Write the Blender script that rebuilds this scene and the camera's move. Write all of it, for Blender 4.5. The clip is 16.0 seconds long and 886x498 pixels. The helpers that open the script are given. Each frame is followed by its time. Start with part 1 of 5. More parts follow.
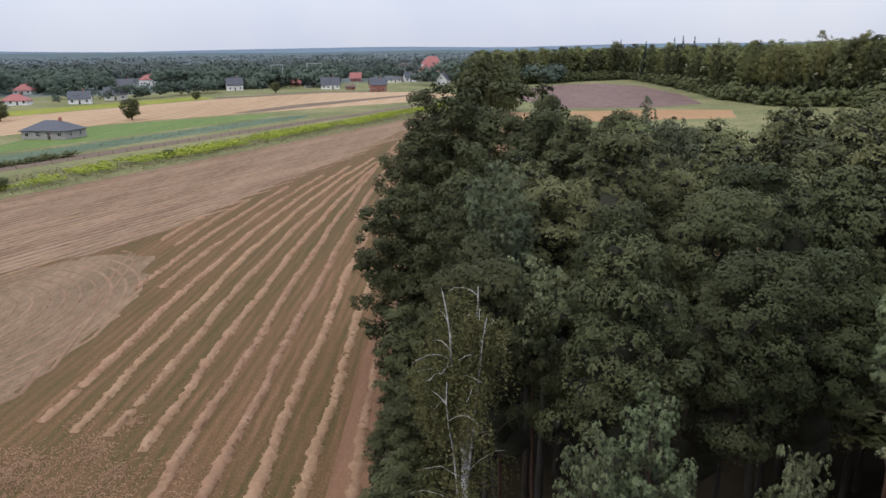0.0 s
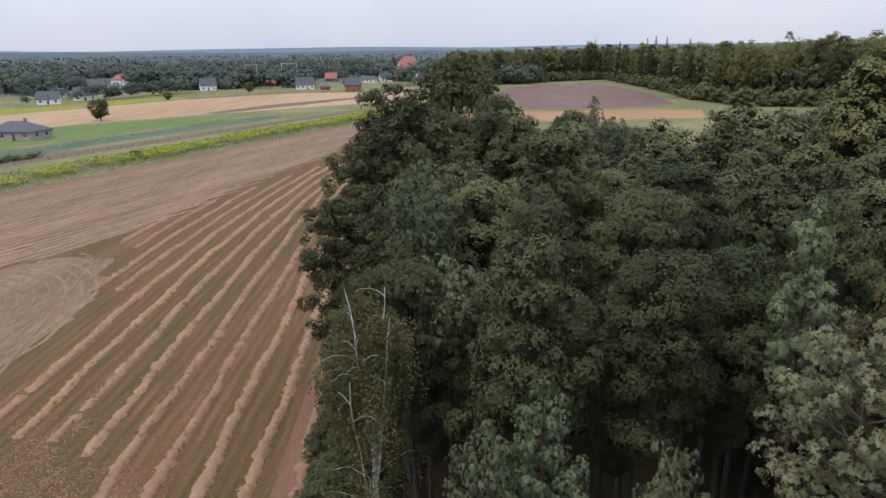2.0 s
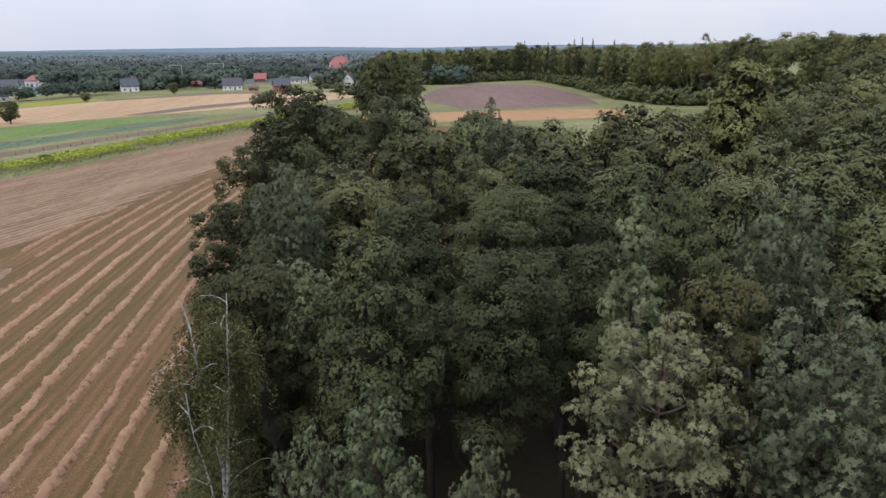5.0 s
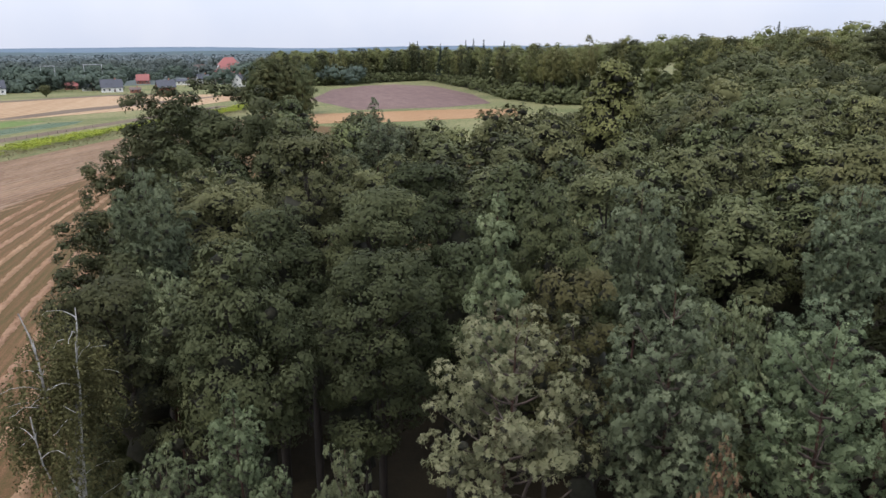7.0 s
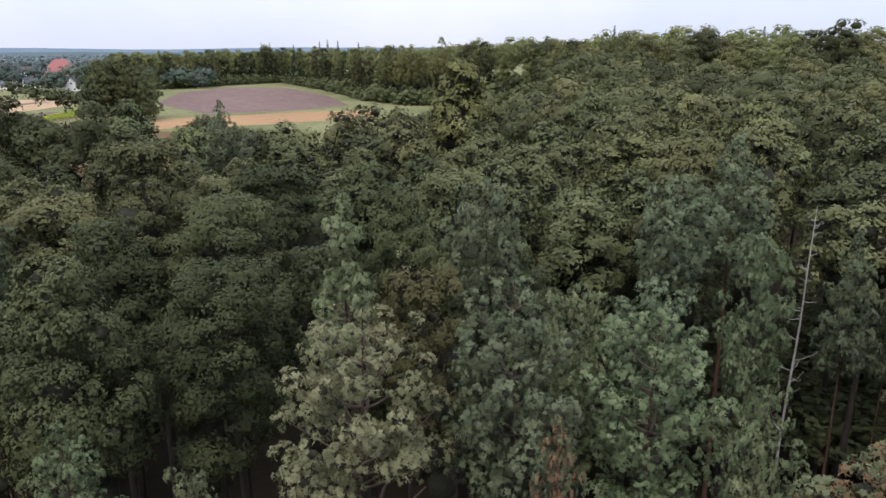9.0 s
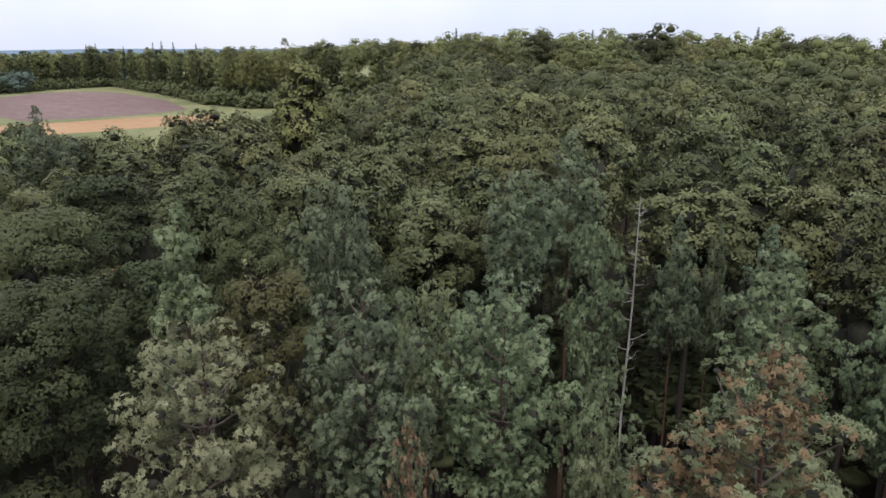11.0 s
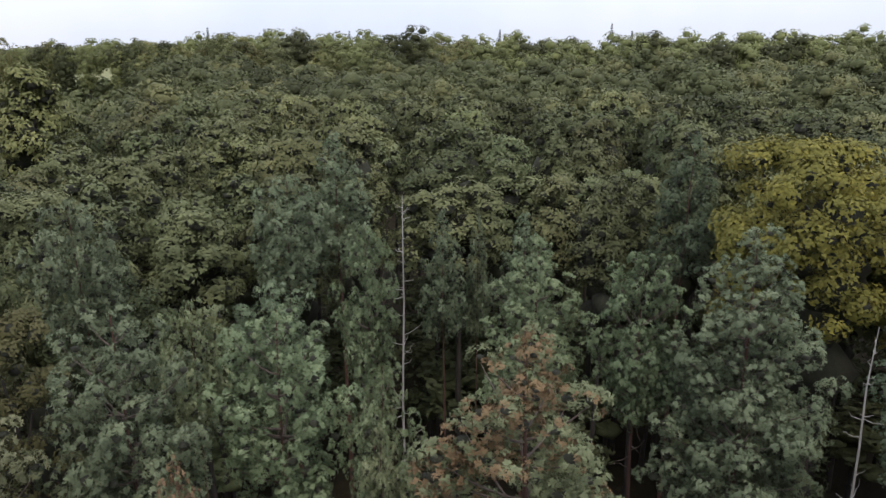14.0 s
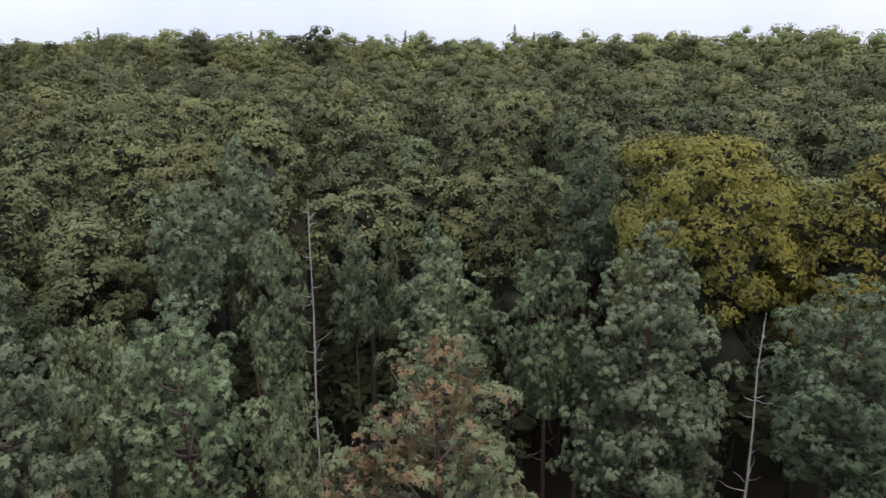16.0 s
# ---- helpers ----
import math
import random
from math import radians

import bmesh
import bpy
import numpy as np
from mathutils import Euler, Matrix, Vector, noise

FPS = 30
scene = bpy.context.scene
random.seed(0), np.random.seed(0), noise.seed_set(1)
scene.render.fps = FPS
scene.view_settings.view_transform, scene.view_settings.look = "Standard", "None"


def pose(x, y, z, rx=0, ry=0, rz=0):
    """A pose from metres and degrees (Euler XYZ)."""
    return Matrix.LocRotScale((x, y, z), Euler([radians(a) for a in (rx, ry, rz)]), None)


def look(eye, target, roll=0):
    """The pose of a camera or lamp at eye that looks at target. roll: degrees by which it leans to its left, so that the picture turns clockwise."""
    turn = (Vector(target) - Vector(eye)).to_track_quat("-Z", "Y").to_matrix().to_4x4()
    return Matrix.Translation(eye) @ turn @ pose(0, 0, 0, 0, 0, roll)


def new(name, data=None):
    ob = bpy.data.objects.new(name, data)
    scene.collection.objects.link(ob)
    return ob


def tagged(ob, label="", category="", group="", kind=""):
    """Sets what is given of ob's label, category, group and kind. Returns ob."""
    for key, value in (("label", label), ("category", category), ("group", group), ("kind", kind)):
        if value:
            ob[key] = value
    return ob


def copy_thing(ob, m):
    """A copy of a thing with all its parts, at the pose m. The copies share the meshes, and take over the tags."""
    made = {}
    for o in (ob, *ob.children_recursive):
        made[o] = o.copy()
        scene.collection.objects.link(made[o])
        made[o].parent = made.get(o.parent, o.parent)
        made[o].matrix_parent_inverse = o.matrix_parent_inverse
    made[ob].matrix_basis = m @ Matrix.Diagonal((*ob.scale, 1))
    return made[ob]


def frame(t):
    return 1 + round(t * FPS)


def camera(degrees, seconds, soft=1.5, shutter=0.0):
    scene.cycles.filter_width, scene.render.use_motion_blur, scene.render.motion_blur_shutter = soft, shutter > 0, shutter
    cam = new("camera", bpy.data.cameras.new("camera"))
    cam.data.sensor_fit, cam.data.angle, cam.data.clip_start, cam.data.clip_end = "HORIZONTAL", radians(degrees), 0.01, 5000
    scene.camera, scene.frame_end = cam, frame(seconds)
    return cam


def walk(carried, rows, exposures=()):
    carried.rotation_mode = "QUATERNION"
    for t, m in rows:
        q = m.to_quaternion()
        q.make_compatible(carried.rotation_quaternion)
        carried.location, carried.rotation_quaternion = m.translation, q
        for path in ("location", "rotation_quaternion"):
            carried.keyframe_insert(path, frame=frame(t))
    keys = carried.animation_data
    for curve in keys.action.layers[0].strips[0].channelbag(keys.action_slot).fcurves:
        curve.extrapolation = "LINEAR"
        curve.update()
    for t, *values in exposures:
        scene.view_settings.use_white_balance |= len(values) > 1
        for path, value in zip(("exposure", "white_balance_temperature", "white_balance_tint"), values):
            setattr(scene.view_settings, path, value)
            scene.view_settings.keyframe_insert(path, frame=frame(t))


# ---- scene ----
cam = camera(64.6, 16.0, 1.5)
METRES, EYE, TILT, LEAN, TURN = 7.3, 25.0, -15.7, 0.7, 0.0
ROWS = [
    (0.0, 0.0, 0.0, 0.0, 0.0, 0.0, -0.0),
    (0.5, 0.0759, -0.0021, -0.0005, -0.16, 0.01, 0.04),
    (1.0, 0.1489, -0.0072, 0.0006, -0.58, 0.0, 0.13),
    (1.5, 0.223, -0.0098, 0.0007, -1.1, 0.0, 0.24),
    (2.0, 0.2979, -0.0131, 0.0006, -1.68, -0.0, 0.39),
    (2.5, 0.3739, -0.0158, 0.0022, -2.28, -0.02, 0.56),
    (3.0, 0.4465, -0.0211, 0.0031, -2.92, -0.02, 0.7),
    (3.5, 0.5139, -0.0246, 0.0037, -3.59, -0.02, 0.87),
    (4.0, 0.5772, -0.0271, 0.0043, -4.43, -0.02, 1.08),
    (6.5, 0.7937, -0.0422, -0.0032, -12.26, -0.27, 3.13),
    (7.0, 0.8216, -0.0441, -0.0057, -14.73, -0.39, 3.77),
    (7.5, 0.842, -0.0457, -0.0081, -17.04, -0.53, 4.4),
    (8.0, 0.8614, -0.0463, -0.0111, -19.95, -0.73, 5.14),
    (8.5, 0.8759, -0.0464, -0.013, -22.65, -0.96, 5.84),
    (9.0, 0.891, -0.0468, -0.0154, -25.75, -1.26, 6.64),
    (11.5, 0.9405, -0.0467, -0.0208, -40.83, -3.34, 10.21),
    (12.0, 0.9475, -0.0483, -0.0205, -44.17, -3.95, 10.92),
    (12.5, 0.9528, -0.0499, -0.0197, -47.11, -4.52, 11.52),
    (13.0, 0.9584, -0.0533, -0.0181, -50.46, -5.2, 12.16),
    (13.5, 0.963, -0.0571, -0.0164, -53.35, -5.82, 12.67),
    (14.0, 0.9666, -0.061, -0.0151, -56.4, -6.48, 13.18),
    (14.5, 0.9687, -0.0641, -0.0146, -58.52, -6.96, 13.52),
    (15.0, 0.9711, -0.0688, -0.0142, -60.43, -7.41, 13.83),
    (15.5, 0.9753, -0.0717, -0.0139, -62.09, -7.79, 14.08),
    (16.0, 0.9865, -0.0711, -0.0117, -63.88, -8.21, 14.33),
]
walk(cam, [(t, pose(0, 0, EYE, TILT, LEAN, TURN) @ pose(METRES * x, METRES * y, METRES * z, 90 + pitch, roll, yaw)) for t, x, y, z, yaw, pitch, roll in ROWS], [(0.0, -0.1), (4.0, -0.08), (8.0, 0.17), (12.0, 0.24), (16.0, 0.26)])

# ---------------------------------------------------------------- world and light
world = bpy.data.worlds.new("sky")
scene.world = world
world.use_nodes = True
wn, wl = world.node_tree.nodes, world.node_tree.links
wn.clear()
sky = wn.new("ShaderNodeTexSky")
sky.sky_type = "NISHITA"
sky.sun_disc = False
sky.sun_elevation = radians(60)
sky.sun_rotation = radians(225)
sky.air_density, sky.dust_density, sky.ozone_density = 1.0, 4.0, 1.5
clouds = wn.new("ShaderNodeTexNoise")
clouds.inputs["Scale"].default_value = 3.5
clouds.inputs["Detail"].default_value = 5
cloud_ramp = wn.new("ShaderNodeValToRGB")
cloud_ramp.color_ramp.elements[0].position = 0.35
cloud_ramp.color_ramp.elements[0].color = (7.5, 8.2, 10.1, 1)
cloud_ramp.color_ramp.elements[1].position = 0.68
cloud_ramp.color_ramp.elements[1].color = (8.9, 9.25, 10.6, 1)
veil = wn.new("ShaderNodeMixRGB")
veil.inputs[0].default_value = 0.8
back = wn.new("ShaderNodeBackground")
back.inputs["Strength"].default_value = 0.1
wout = wn.new("ShaderNodeOutputWorld")
wl.new(clouds.outputs["Fac"], cloud_ramp.inputs[0])
wl.new(sky.outputs[0], veil.inputs[1])
wl.new(cloud_ramp.outputs[0], veil.inputs[2])
# an overcast sky is brighter overhead than at the horizon
place_on_sky, height_of = wn.new("ShaderNodeTexCoord"), wn.new("ShaderNodeSeparateXYZ")
lift = wn.new("ShaderNodeMapRange")
lift.inputs["To Min"].default_value, lift.inputs["To Max"].default_value = 1.0, 2.6
overhead = wn.new("ShaderNodeVectorMath")
overhead.operation = "SCALE"
wl.new(place_on_sky.outputs["Generated"], height_of.inputs[0])
wl.new(height_of.outputs["Z"], lift.inputs["Value"])
wl.new(veil.outputs[0], overhead.inputs[0])
wl.new(lift.outputs[0], overhead.inputs["Scale"])
wl.new(overhead.outputs[0], back.inputs["Color"])
wl.new(back.outputs[0], wout.inputs["Surface"])

sun_data = bpy.data.lights.new("sun", "SUN")
sun_data.energy, sun_data.angle, sun_data.color = 1.0, radians(14), (1.0, 0.92, 0.82)
sun = new("sun", sun_data)
sun.matrix_world = look((0, 0, 0), (-math.sin(radians(225)), -math.cos(radians(225)), -math.tan(radians(60))))

# ---------------------------------------------------------------- materials


def shader(name, rough=0.8, spec=0.3):
    m = bpy.data.materials.new(name)
    m.use_nodes = True
    b = m.node_tree.nodes["Principled BSDF"]
    b.inputs["Roughness"].default_value = rough
    b.inputs["Specular IOR Level"].default_value = spec
    return m, m.node_tree.nodes, m.node_tree.links, b


TONE = 0.78  # scales every base colour


def ramp(nodes, stops):
    r = nodes.new("ShaderNodeValToRGB")
    e = r.color_ramp.elements
    while len(e) < len(stops):
        e.new(0.5)
    for k, (p, c) in enumerate(stops):
        e[k].position, e[k].color = p, (*(TONE * v for v in c), 1)
    return r


def noise_node(nodes, links, coord, scale, detail=4, rough=0.55):
    n = nodes.new("ShaderNodeTexNoise")
    n.inputs["Scale"].default_value = scale
    n.inputs["Detail"].default_value = detail
    n.inputs["Roughness"].default_value = rough
    links.new(coord, n.inputs["Vector"])
    return n


def mix(nodes, links, a, b, fac, mode="MIX"):
    m = nodes.new("ShaderNodeMixRGB")
    m.blend_type = mode
    if isinstance(fac, float):
        m.inputs[0].default_value = fac
    else:
        links.new(fac, m.inputs[0])
    for k, v in ((1, a), (2, b)):
        if isinstance(v, tuple):
            m.inputs[k].default_value = (*v, 1)
        else:
            links.new(v, m.inputs[k])
    return m.outputs[0]


def foliage(name, dark, mid, light, patch=0.4, through_light=0.1, rough=0.65, tree_hue=0.018, tree_val=0.25, each=0.11, grain=0.6):
    """Leaves or needles: each leaf its own tone, patches through the crown, and a tone for each tree."""
    m, n, l, b = shader(name, max(rough, 0.65), 0.06)
    geo, info = n.new("ShaderNodeNewGeometry"), n.new("ShaderNodeObjectInfo")
    r = ramp(n, [(0.0, dark), (0.55, mid), (1.0, light)])
    patches = noise_node(n, l, geo.outputs["Position"], patch, 3)
    add = n.new("ShaderNodeMath")
    add.operation = "MULTIPLY_ADD"
    l.new(patches.outputs["Fac"], add.inputs[0])
    add.inputs[1].default_value = 1.0
    fine = noise_node(n, l, geo.outputs["Position"], patch * 9, 2)
    two = n.new("ShaderNodeMath")
    two.operation = "MULTIPLY_ADD"
    l.new(fine.outputs["Fac"], two.inputs[0])
    two.inputs[1].default_value = grain
    isl = n.new("ShaderNodeMath")
    isl.operation = "MULTIPLY_ADD"
    l.new(geo.outputs["Random Per Island"], isl.inputs[0])
    isl.inputs[1].default_value, isl.inputs[2].default_value = each, 0.03 - 0.5 * grain - each * 0.5
    l.new(isl.outputs[0], two.inputs[2])
    l.new(two.outputs[0], add.inputs[2])
    l.new(add.outputs[0], r.inputs[0])
    hsv = n.new("ShaderNodeHueSaturation")
    for sock, lo, hi in (("Hue", 0.5 - tree_hue, 0.5 + tree_hue), ("Value", 1 - tree_val, 1 + tree_val)):
        mr = n.new("ShaderNodeMapRange")
        mr.inputs["To Min"].default_value, mr.inputs["To Max"].default_value = lo, hi
        if sock == "Hue":
            l.new(info.outputs["Random"], mr.inputs["Value"])
        else:
            w = n.new("ShaderNodeMath")
            w.operation = "FRACT"
            k = n.new("ShaderNodeMath")
            k.operation = "MULTIPLY"
            k.inputs[1].default_value = 7.31
            l.new(info.outputs["Random"], k.inputs[0])
            l.new(k.outputs[0], w.inputs[0])
            l.new(w.outputs[0], mr.inputs["Value"])
        l.new(mr.outputs[0], hsv.inputs[sock])
    l.new(r.outputs[0], hsv.inputs["Color"])
    l.new(hsv.outputs[0], b.inputs["Base Color"])
    tr = n.new("ShaderNodeBsdfTranslucent")
    l.new(hsv.outputs[0], tr.inputs["Color"])
    mx = n.new("ShaderNodeMixShader")
    mx.inputs[0].default_value = through_light
    l.new(b.outputs[0], mx.inputs[1])
    l.new(tr.outputs[0], mx.inputs[2])
    l.new(mx.outputs[0], n["Material Output"].inputs["Surface"])
    return m


def earth(name, stops, big=0.05, small=1.5, stretch=(1, 1, 1), turn=0.0, bump=0.4, fine=9.0, rows=0.0, row_share=0.14):
    """Ground: colour drifts over metres, with fine grain and relief; stretch draws it out along rows."""
    m, n, l, b = shader(name, 0.95, 0.1)
    geo = n.new("ShaderNodeNewGeometry")
    mp = n.new("ShaderNodeMapping")
    mp.inputs["Rotation"].default_value = (0, 0, radians(turn))
    mp.inputs["Scale"].default_value = stretch
    l.new(geo.outputs["Position"], mp.inputs["Vector"])
    a = noise_node(n, l, mp.outputs[0], big, 4)
    c = noise_node(n, l, mp.outputs[0], small, 5, 0.65)
    f = noise_node(n, l, geo.outputs["Position"], fine, 3, 0.7)
    s1 = mix(n, l, a.outputs["Fac"], c.outputs["Fac"], 0.5)
    s2 = mix(n, l, s1, f.outputs["Fac"], 0.42)
    r = ramp(n, stops)
    if rows:
        turned = n.new("ShaderNodeMapping")
        turned.inputs["Rotation"].default_value = (0, 0, radians(turn))
        l.new(geo.outputs["Position"], turned.inputs["Vector"])
        w = n.new("ShaderNodeTexWave")
        w.inputs["Scale"].default_value = 0.314 / rows
        w.inputs["Distortion"].default_value, w.inputs["Detail"].default_value, w.inputs["Detail Scale"].default_value = 2.5, 3, 0.6
        l.new(turned.outputs[0], w.inputs["Vector"])
        s2 = mix(n, l, s2, w.outputs["Fac"], row_share)
    l.new(s2, r.inputs[0])
    l.new(r.outputs[0], b.inputs["Base Color"])
    bp = n.new("ShaderNodeBump")
    bp.inputs["Strength"].default_value, bp.inputs["Distance"].default_value = bump, 0.15
    l.new(s2, bp.inputs["Height"])
    l.new(bp.outputs[0], b.inputs["Normal"])
    return m


def coated(name, a, b2, scale=2.0, rough=0.7, bump=0.15, stretch=(1, 1, 1), spec=0.3):
    """Paint, plaster, bark, tiles: two tones mixed by a drawn-out noise."""
    m, n, l, b = shader(name, rough, spec)
    tc = n.new("ShaderNodeTexCoord")
    mp = n.new("ShaderNodeMapping")
    mp.inputs["Scale"].default_value = stretch
    l.new(tc.outputs["Object"], mp.inputs["Vector"])
    t = noise_node(n, l, mp.outputs[0], scale, 6, 0.65)
    r = ramp(n, [(0.3, a), (0.7, b2)])
    l.new(t.outputs["Fac"], r.inputs[0])
    l.new(r.outputs[0], b.inputs["Base Color"])
    bp = n.new("ShaderNodeBump")
    bp.inputs["Strength"].default_value, bp.inputs["Distance"].default_value = bump, 0.05
    l.new(t.outputs["Fac"], bp.inputs["Height"])
    l.new(bp.outputs[0], b.inputs["Normal"])
    return m


OAK = foliage("oak_leaves", (0.053, 0.060, 0.031), (0.116, 0.128, 0.059), (0.222, 0.225, 0.105))
OLIVE = foliage("olive_leaves", (0.066, 0.072, 0.035), (0.132, 0.139, 0.063), (0.227, 0.224, 0.103))
# dark leaf tone; on the near oaks it paints in the shade of their sides
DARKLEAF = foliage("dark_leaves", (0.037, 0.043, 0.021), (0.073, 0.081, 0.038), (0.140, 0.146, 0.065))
BRIGHT = foliage("bright_leaves", (0.085, 0.095, 0.045), (0.167, 0.176, 0.076), (0.282, 0.279, 0.122))
GOLD = foliage("yellowing_leaves", (0.081, 0.085, 0.027), (0.172, 0.155, 0.038), (0.363, 0.286, 0.050), patch=0.5, tree_hue=0.006, tree_val=0.1)
TALLOLIVE = foliage("yellowish_olive_leaves", (0.076, 0.083, 0.034), (0.161, 0.167, 0.064), (0.260, 0.259, 0.103), tree_val=0.1)
BIRCHLEAF = foliage("birch_leaves", (0.078, 0.080, 0.033), (0.125, 0.124, 0.050), (0.185, 0.176, 0.079))
NEEDLE = foliage("pine_needles", (0.066, 0.082, 0.042), (0.172, 0.202, 0.106), (0.362, 0.397, 0.220), patch=1.3, each=0.08, grain=0.4, rough=0.5, tree_hue=0.02, tree_val=0.2)
NEEDLE_BLUE = foliage("blue_green_needles", (0.060, 0.075, 0.043), (0.144, 0.173, 0.100), (0.309, 0.343, 0.203), patch=1.3, each=0.08, grain=0.4, rough=0.5, tree_hue=0.015, tree_val=0.2)
NEEDLE_PALE = foliage("pale_needles", (0.090, 0.098, 0.055), (0.210, 0.218, 0.118), (0.397, 0.387, 0.229), patch=1.3, each=0.08, grain=0.4, rough=0.5, tree_hue=0.02, tree_val=0.15)
NEEDLE_BROWN = foliage("browned_needles", (0.147, 0.090, 0.050), (0.236, 0.150, 0.086), (0.242, 0.204, 0.112), patch=1.3, each=0.15, rough=0.6, tree_hue=0.01, tree_val=0.1)
SPRUCE = foliage("spruce_needles", (0.02, 0.03, 0.022), (0.04, 0.055, 0.04), (0.07, 0.09, 0.06))
BEECH = foliage("beech_leaves", (0.084, 0.089, 0.040), (0.170, 0.174, 0.070), (0.289, 0.275, 0.109), patch=0.09)
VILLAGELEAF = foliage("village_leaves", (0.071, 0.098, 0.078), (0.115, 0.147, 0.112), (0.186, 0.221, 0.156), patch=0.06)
# two leaf tones with distance haze put into the colour, paler and bluer
WOODS = foliage("haze_tinted_leaves", (0.097, 0.119, 0.110), (0.123, 0.147, 0.132), (0.160, 0.182, 0.157), patch=0.02)
FARWOODS = foliage("far_haze_tinted_leaves", (0.14, 0.175, 0.185), (0.185, 0.22, 0.225), (0.235, 0.265, 0.255), patch=0.01)
FLOWER = foliage("yellow_flowers", (0.126, 0.175, 0.044), (0.306, 0.330, 0.050), (0.468, 0.456, 0.055), patch=0.3, through_light=0.15)
WEED = foliage("dry_weeds", (0.13, 0.125, 0.06), (0.22, 0.195, 0.1), (0.33, 0.27, 0.16), patch=0.3)
CABBAGE = foliage("cabbage_leaves", (0.083, 0.124, 0.071), (0.135, 0.188, 0.115), (0.195, 0.248, 0.155), patch=0.2)
STRAW = foliage("straw", (0.221, 0.129, 0.076), (0.354, 0.220, 0.134), (0.479, 0.317, 0.206), patch=0.35, through_light=0.1, rough=0.8, tree_val=0.08, tree_hue=0.005)

BARK_OAK = coated("grey_brown_bark", (0.022, 0.018, 0.015), (0.065, 0.053, 0.044), 3, 0.9, 0.5, (1, 1, 0.2))
BARK_PINE = coated("red_brown_pine_bark", (0.05, 0.026, 0.02), (0.125, 0.065, 0.045), 3, 0.9, 0.5, (1, 1, 0.35))
BARK_DEAD = coated("silvered_dead_wood", (0.18, 0.16, 0.14), (0.42, 0.39, 0.35), 3, 0.85, 0.4, (1, 1, 0.2))
BARK_BIRCH = coated("white_birch_bark", (0.16, 0.15, 0.14), (0.72, 0.7, 0.66), 2.2, 0.7, 0.3, (1, 1, 2.5))
# twig brown taken near black, so crown interiors have shade in their colour
INNER = coated("inner_twig_shade", (0.018, 0.019, 0.011), (0.04, 0.038, 0.024), 6, 0.95, 0.4)
TWIG = coated("brown_twigs", (0.06, 0.045, 0.035), (0.16, 0.125, 0.10), 4, 0.9, 0.3)

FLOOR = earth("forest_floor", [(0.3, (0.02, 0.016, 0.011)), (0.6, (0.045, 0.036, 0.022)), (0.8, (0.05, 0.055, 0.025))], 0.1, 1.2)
GRASS = earth("meadow_grass", [(0.410, (0.1, 0.118, 0.045)), (0.500, (0.18, 0.186, 0.082)), (0.580, (0.3, 0.262, 0.135))], 0.03, 0.5)
STUBBLE = earth("stubble", [(0.36, (0.062, 0.056, 0.020)), (0.45, (0.104, 0.080, 0.033)), (0.53, (0.156, 0.091, 0.046)), (0.66, (0.281, 0.165, 0.094))], 0.05, 0.7, (3.2, 0.14, 1), 2, rows=0.96, row_share=0.05)
STUBBLE_FAR = earth("combed_stubble", [(0.38, (0.125, 0.087, 0.053)), (0.48, (0.22, 0.146, 0.094)), (0.62, (0.36, 0.25, 0.172))], 0.04, 0.6, (3.0, 0.12, 1), 24, rows=1.45)
FLATSTRAW = foliage("flattened_straw", (0.171, 0.107, 0.063), (0.279, 0.180, 0.111), (0.387, 0.260, 0.168), patch=0.5, through_light=0.1, rough=0.8, tree_val=0.12, tree_hue=0.005)
TURNED = earth("turned_stubble", [(0.38, (0.11, 0.09, 0.047)), (0.48, (0.2, 0.135, 0.083)), (0.62, (0.33, 0.225, 0.15))], 0.08, 0.9, (1.6, 0.5, 1), 50)
# the plain's blue-grey is haze put into the ground colour
HAZEGROUND = earth("haze_tinted_plain", [(0.35, (0.105, 0.13, 0.125)), (0.5, (0.14, 0.165, 0.155)), (0.68, (0.2, 0.215, 0.185))], 0.012, 0.06)
SOIL = earth("red_brown_soil", [(0.3, (0.14, 0.075, 0.045)), (0.55, (0.25, 0.14, 0.085)), (0.75, (0.36, 0.22, 0.14))], 0.1, 1.0, (1.5, 0.2, 1))
PLOUGH = earth("ploughed_soil", [(0.400, (0.13, 0.085, 0.075)), (0.525, (0.19, 0.125, 0.11)), (0.640, (0.27, 0.19, 0.16))], 0.02, 0.25, (1, 0.3, 1), 60, 0.3)
TRACK = earth("bare_track", [(0.400, (0.13, 0.095, 0.07)), (0.550, (0.2, 0.15, 0.11)), (0.650, (0.16, 0.16, 0.07))], 0.05, 0.6)
WHEAT = earth("ripe_stubble", [(0.400, (0.313, 0.203, 0.114)), (0.500, (0.423, 0.284, 0.167)), (0.600, (0.497, 0.360, 0.229))], 0.015, 0.2, (1, 0.1, 1), 24, 0.2, rows=6.0)
ORANGE = earth("orange_stubble", [(0.400, (0.3, 0.17, 0.085)), (0.550, (0.4, 0.245, 0.13)), (0.650, (0.44, 0.31, 0.18))], 0.02, 0.3)
CROP = earth("green_crop", [(0.400, (0.086, 0.133, 0.041)), (0.500, (0.135, 0.199, 0.060)), (0.600, (0.194, 0.245, 0.083))], 0.03, 0.4, (1, 0.15, 1), 24, 0.3, rows=3.0)
CABBED = earth("cabbage_bed", [(0.400, (0.085, 0.126, 0.071)), (0.500, (0.128, 0.171, 0.112)), (0.600, (0.178, 0.211, 0.143))], 0.05, 0.5, (1, 0.2, 1), 24, 0.3, rows=2.0)
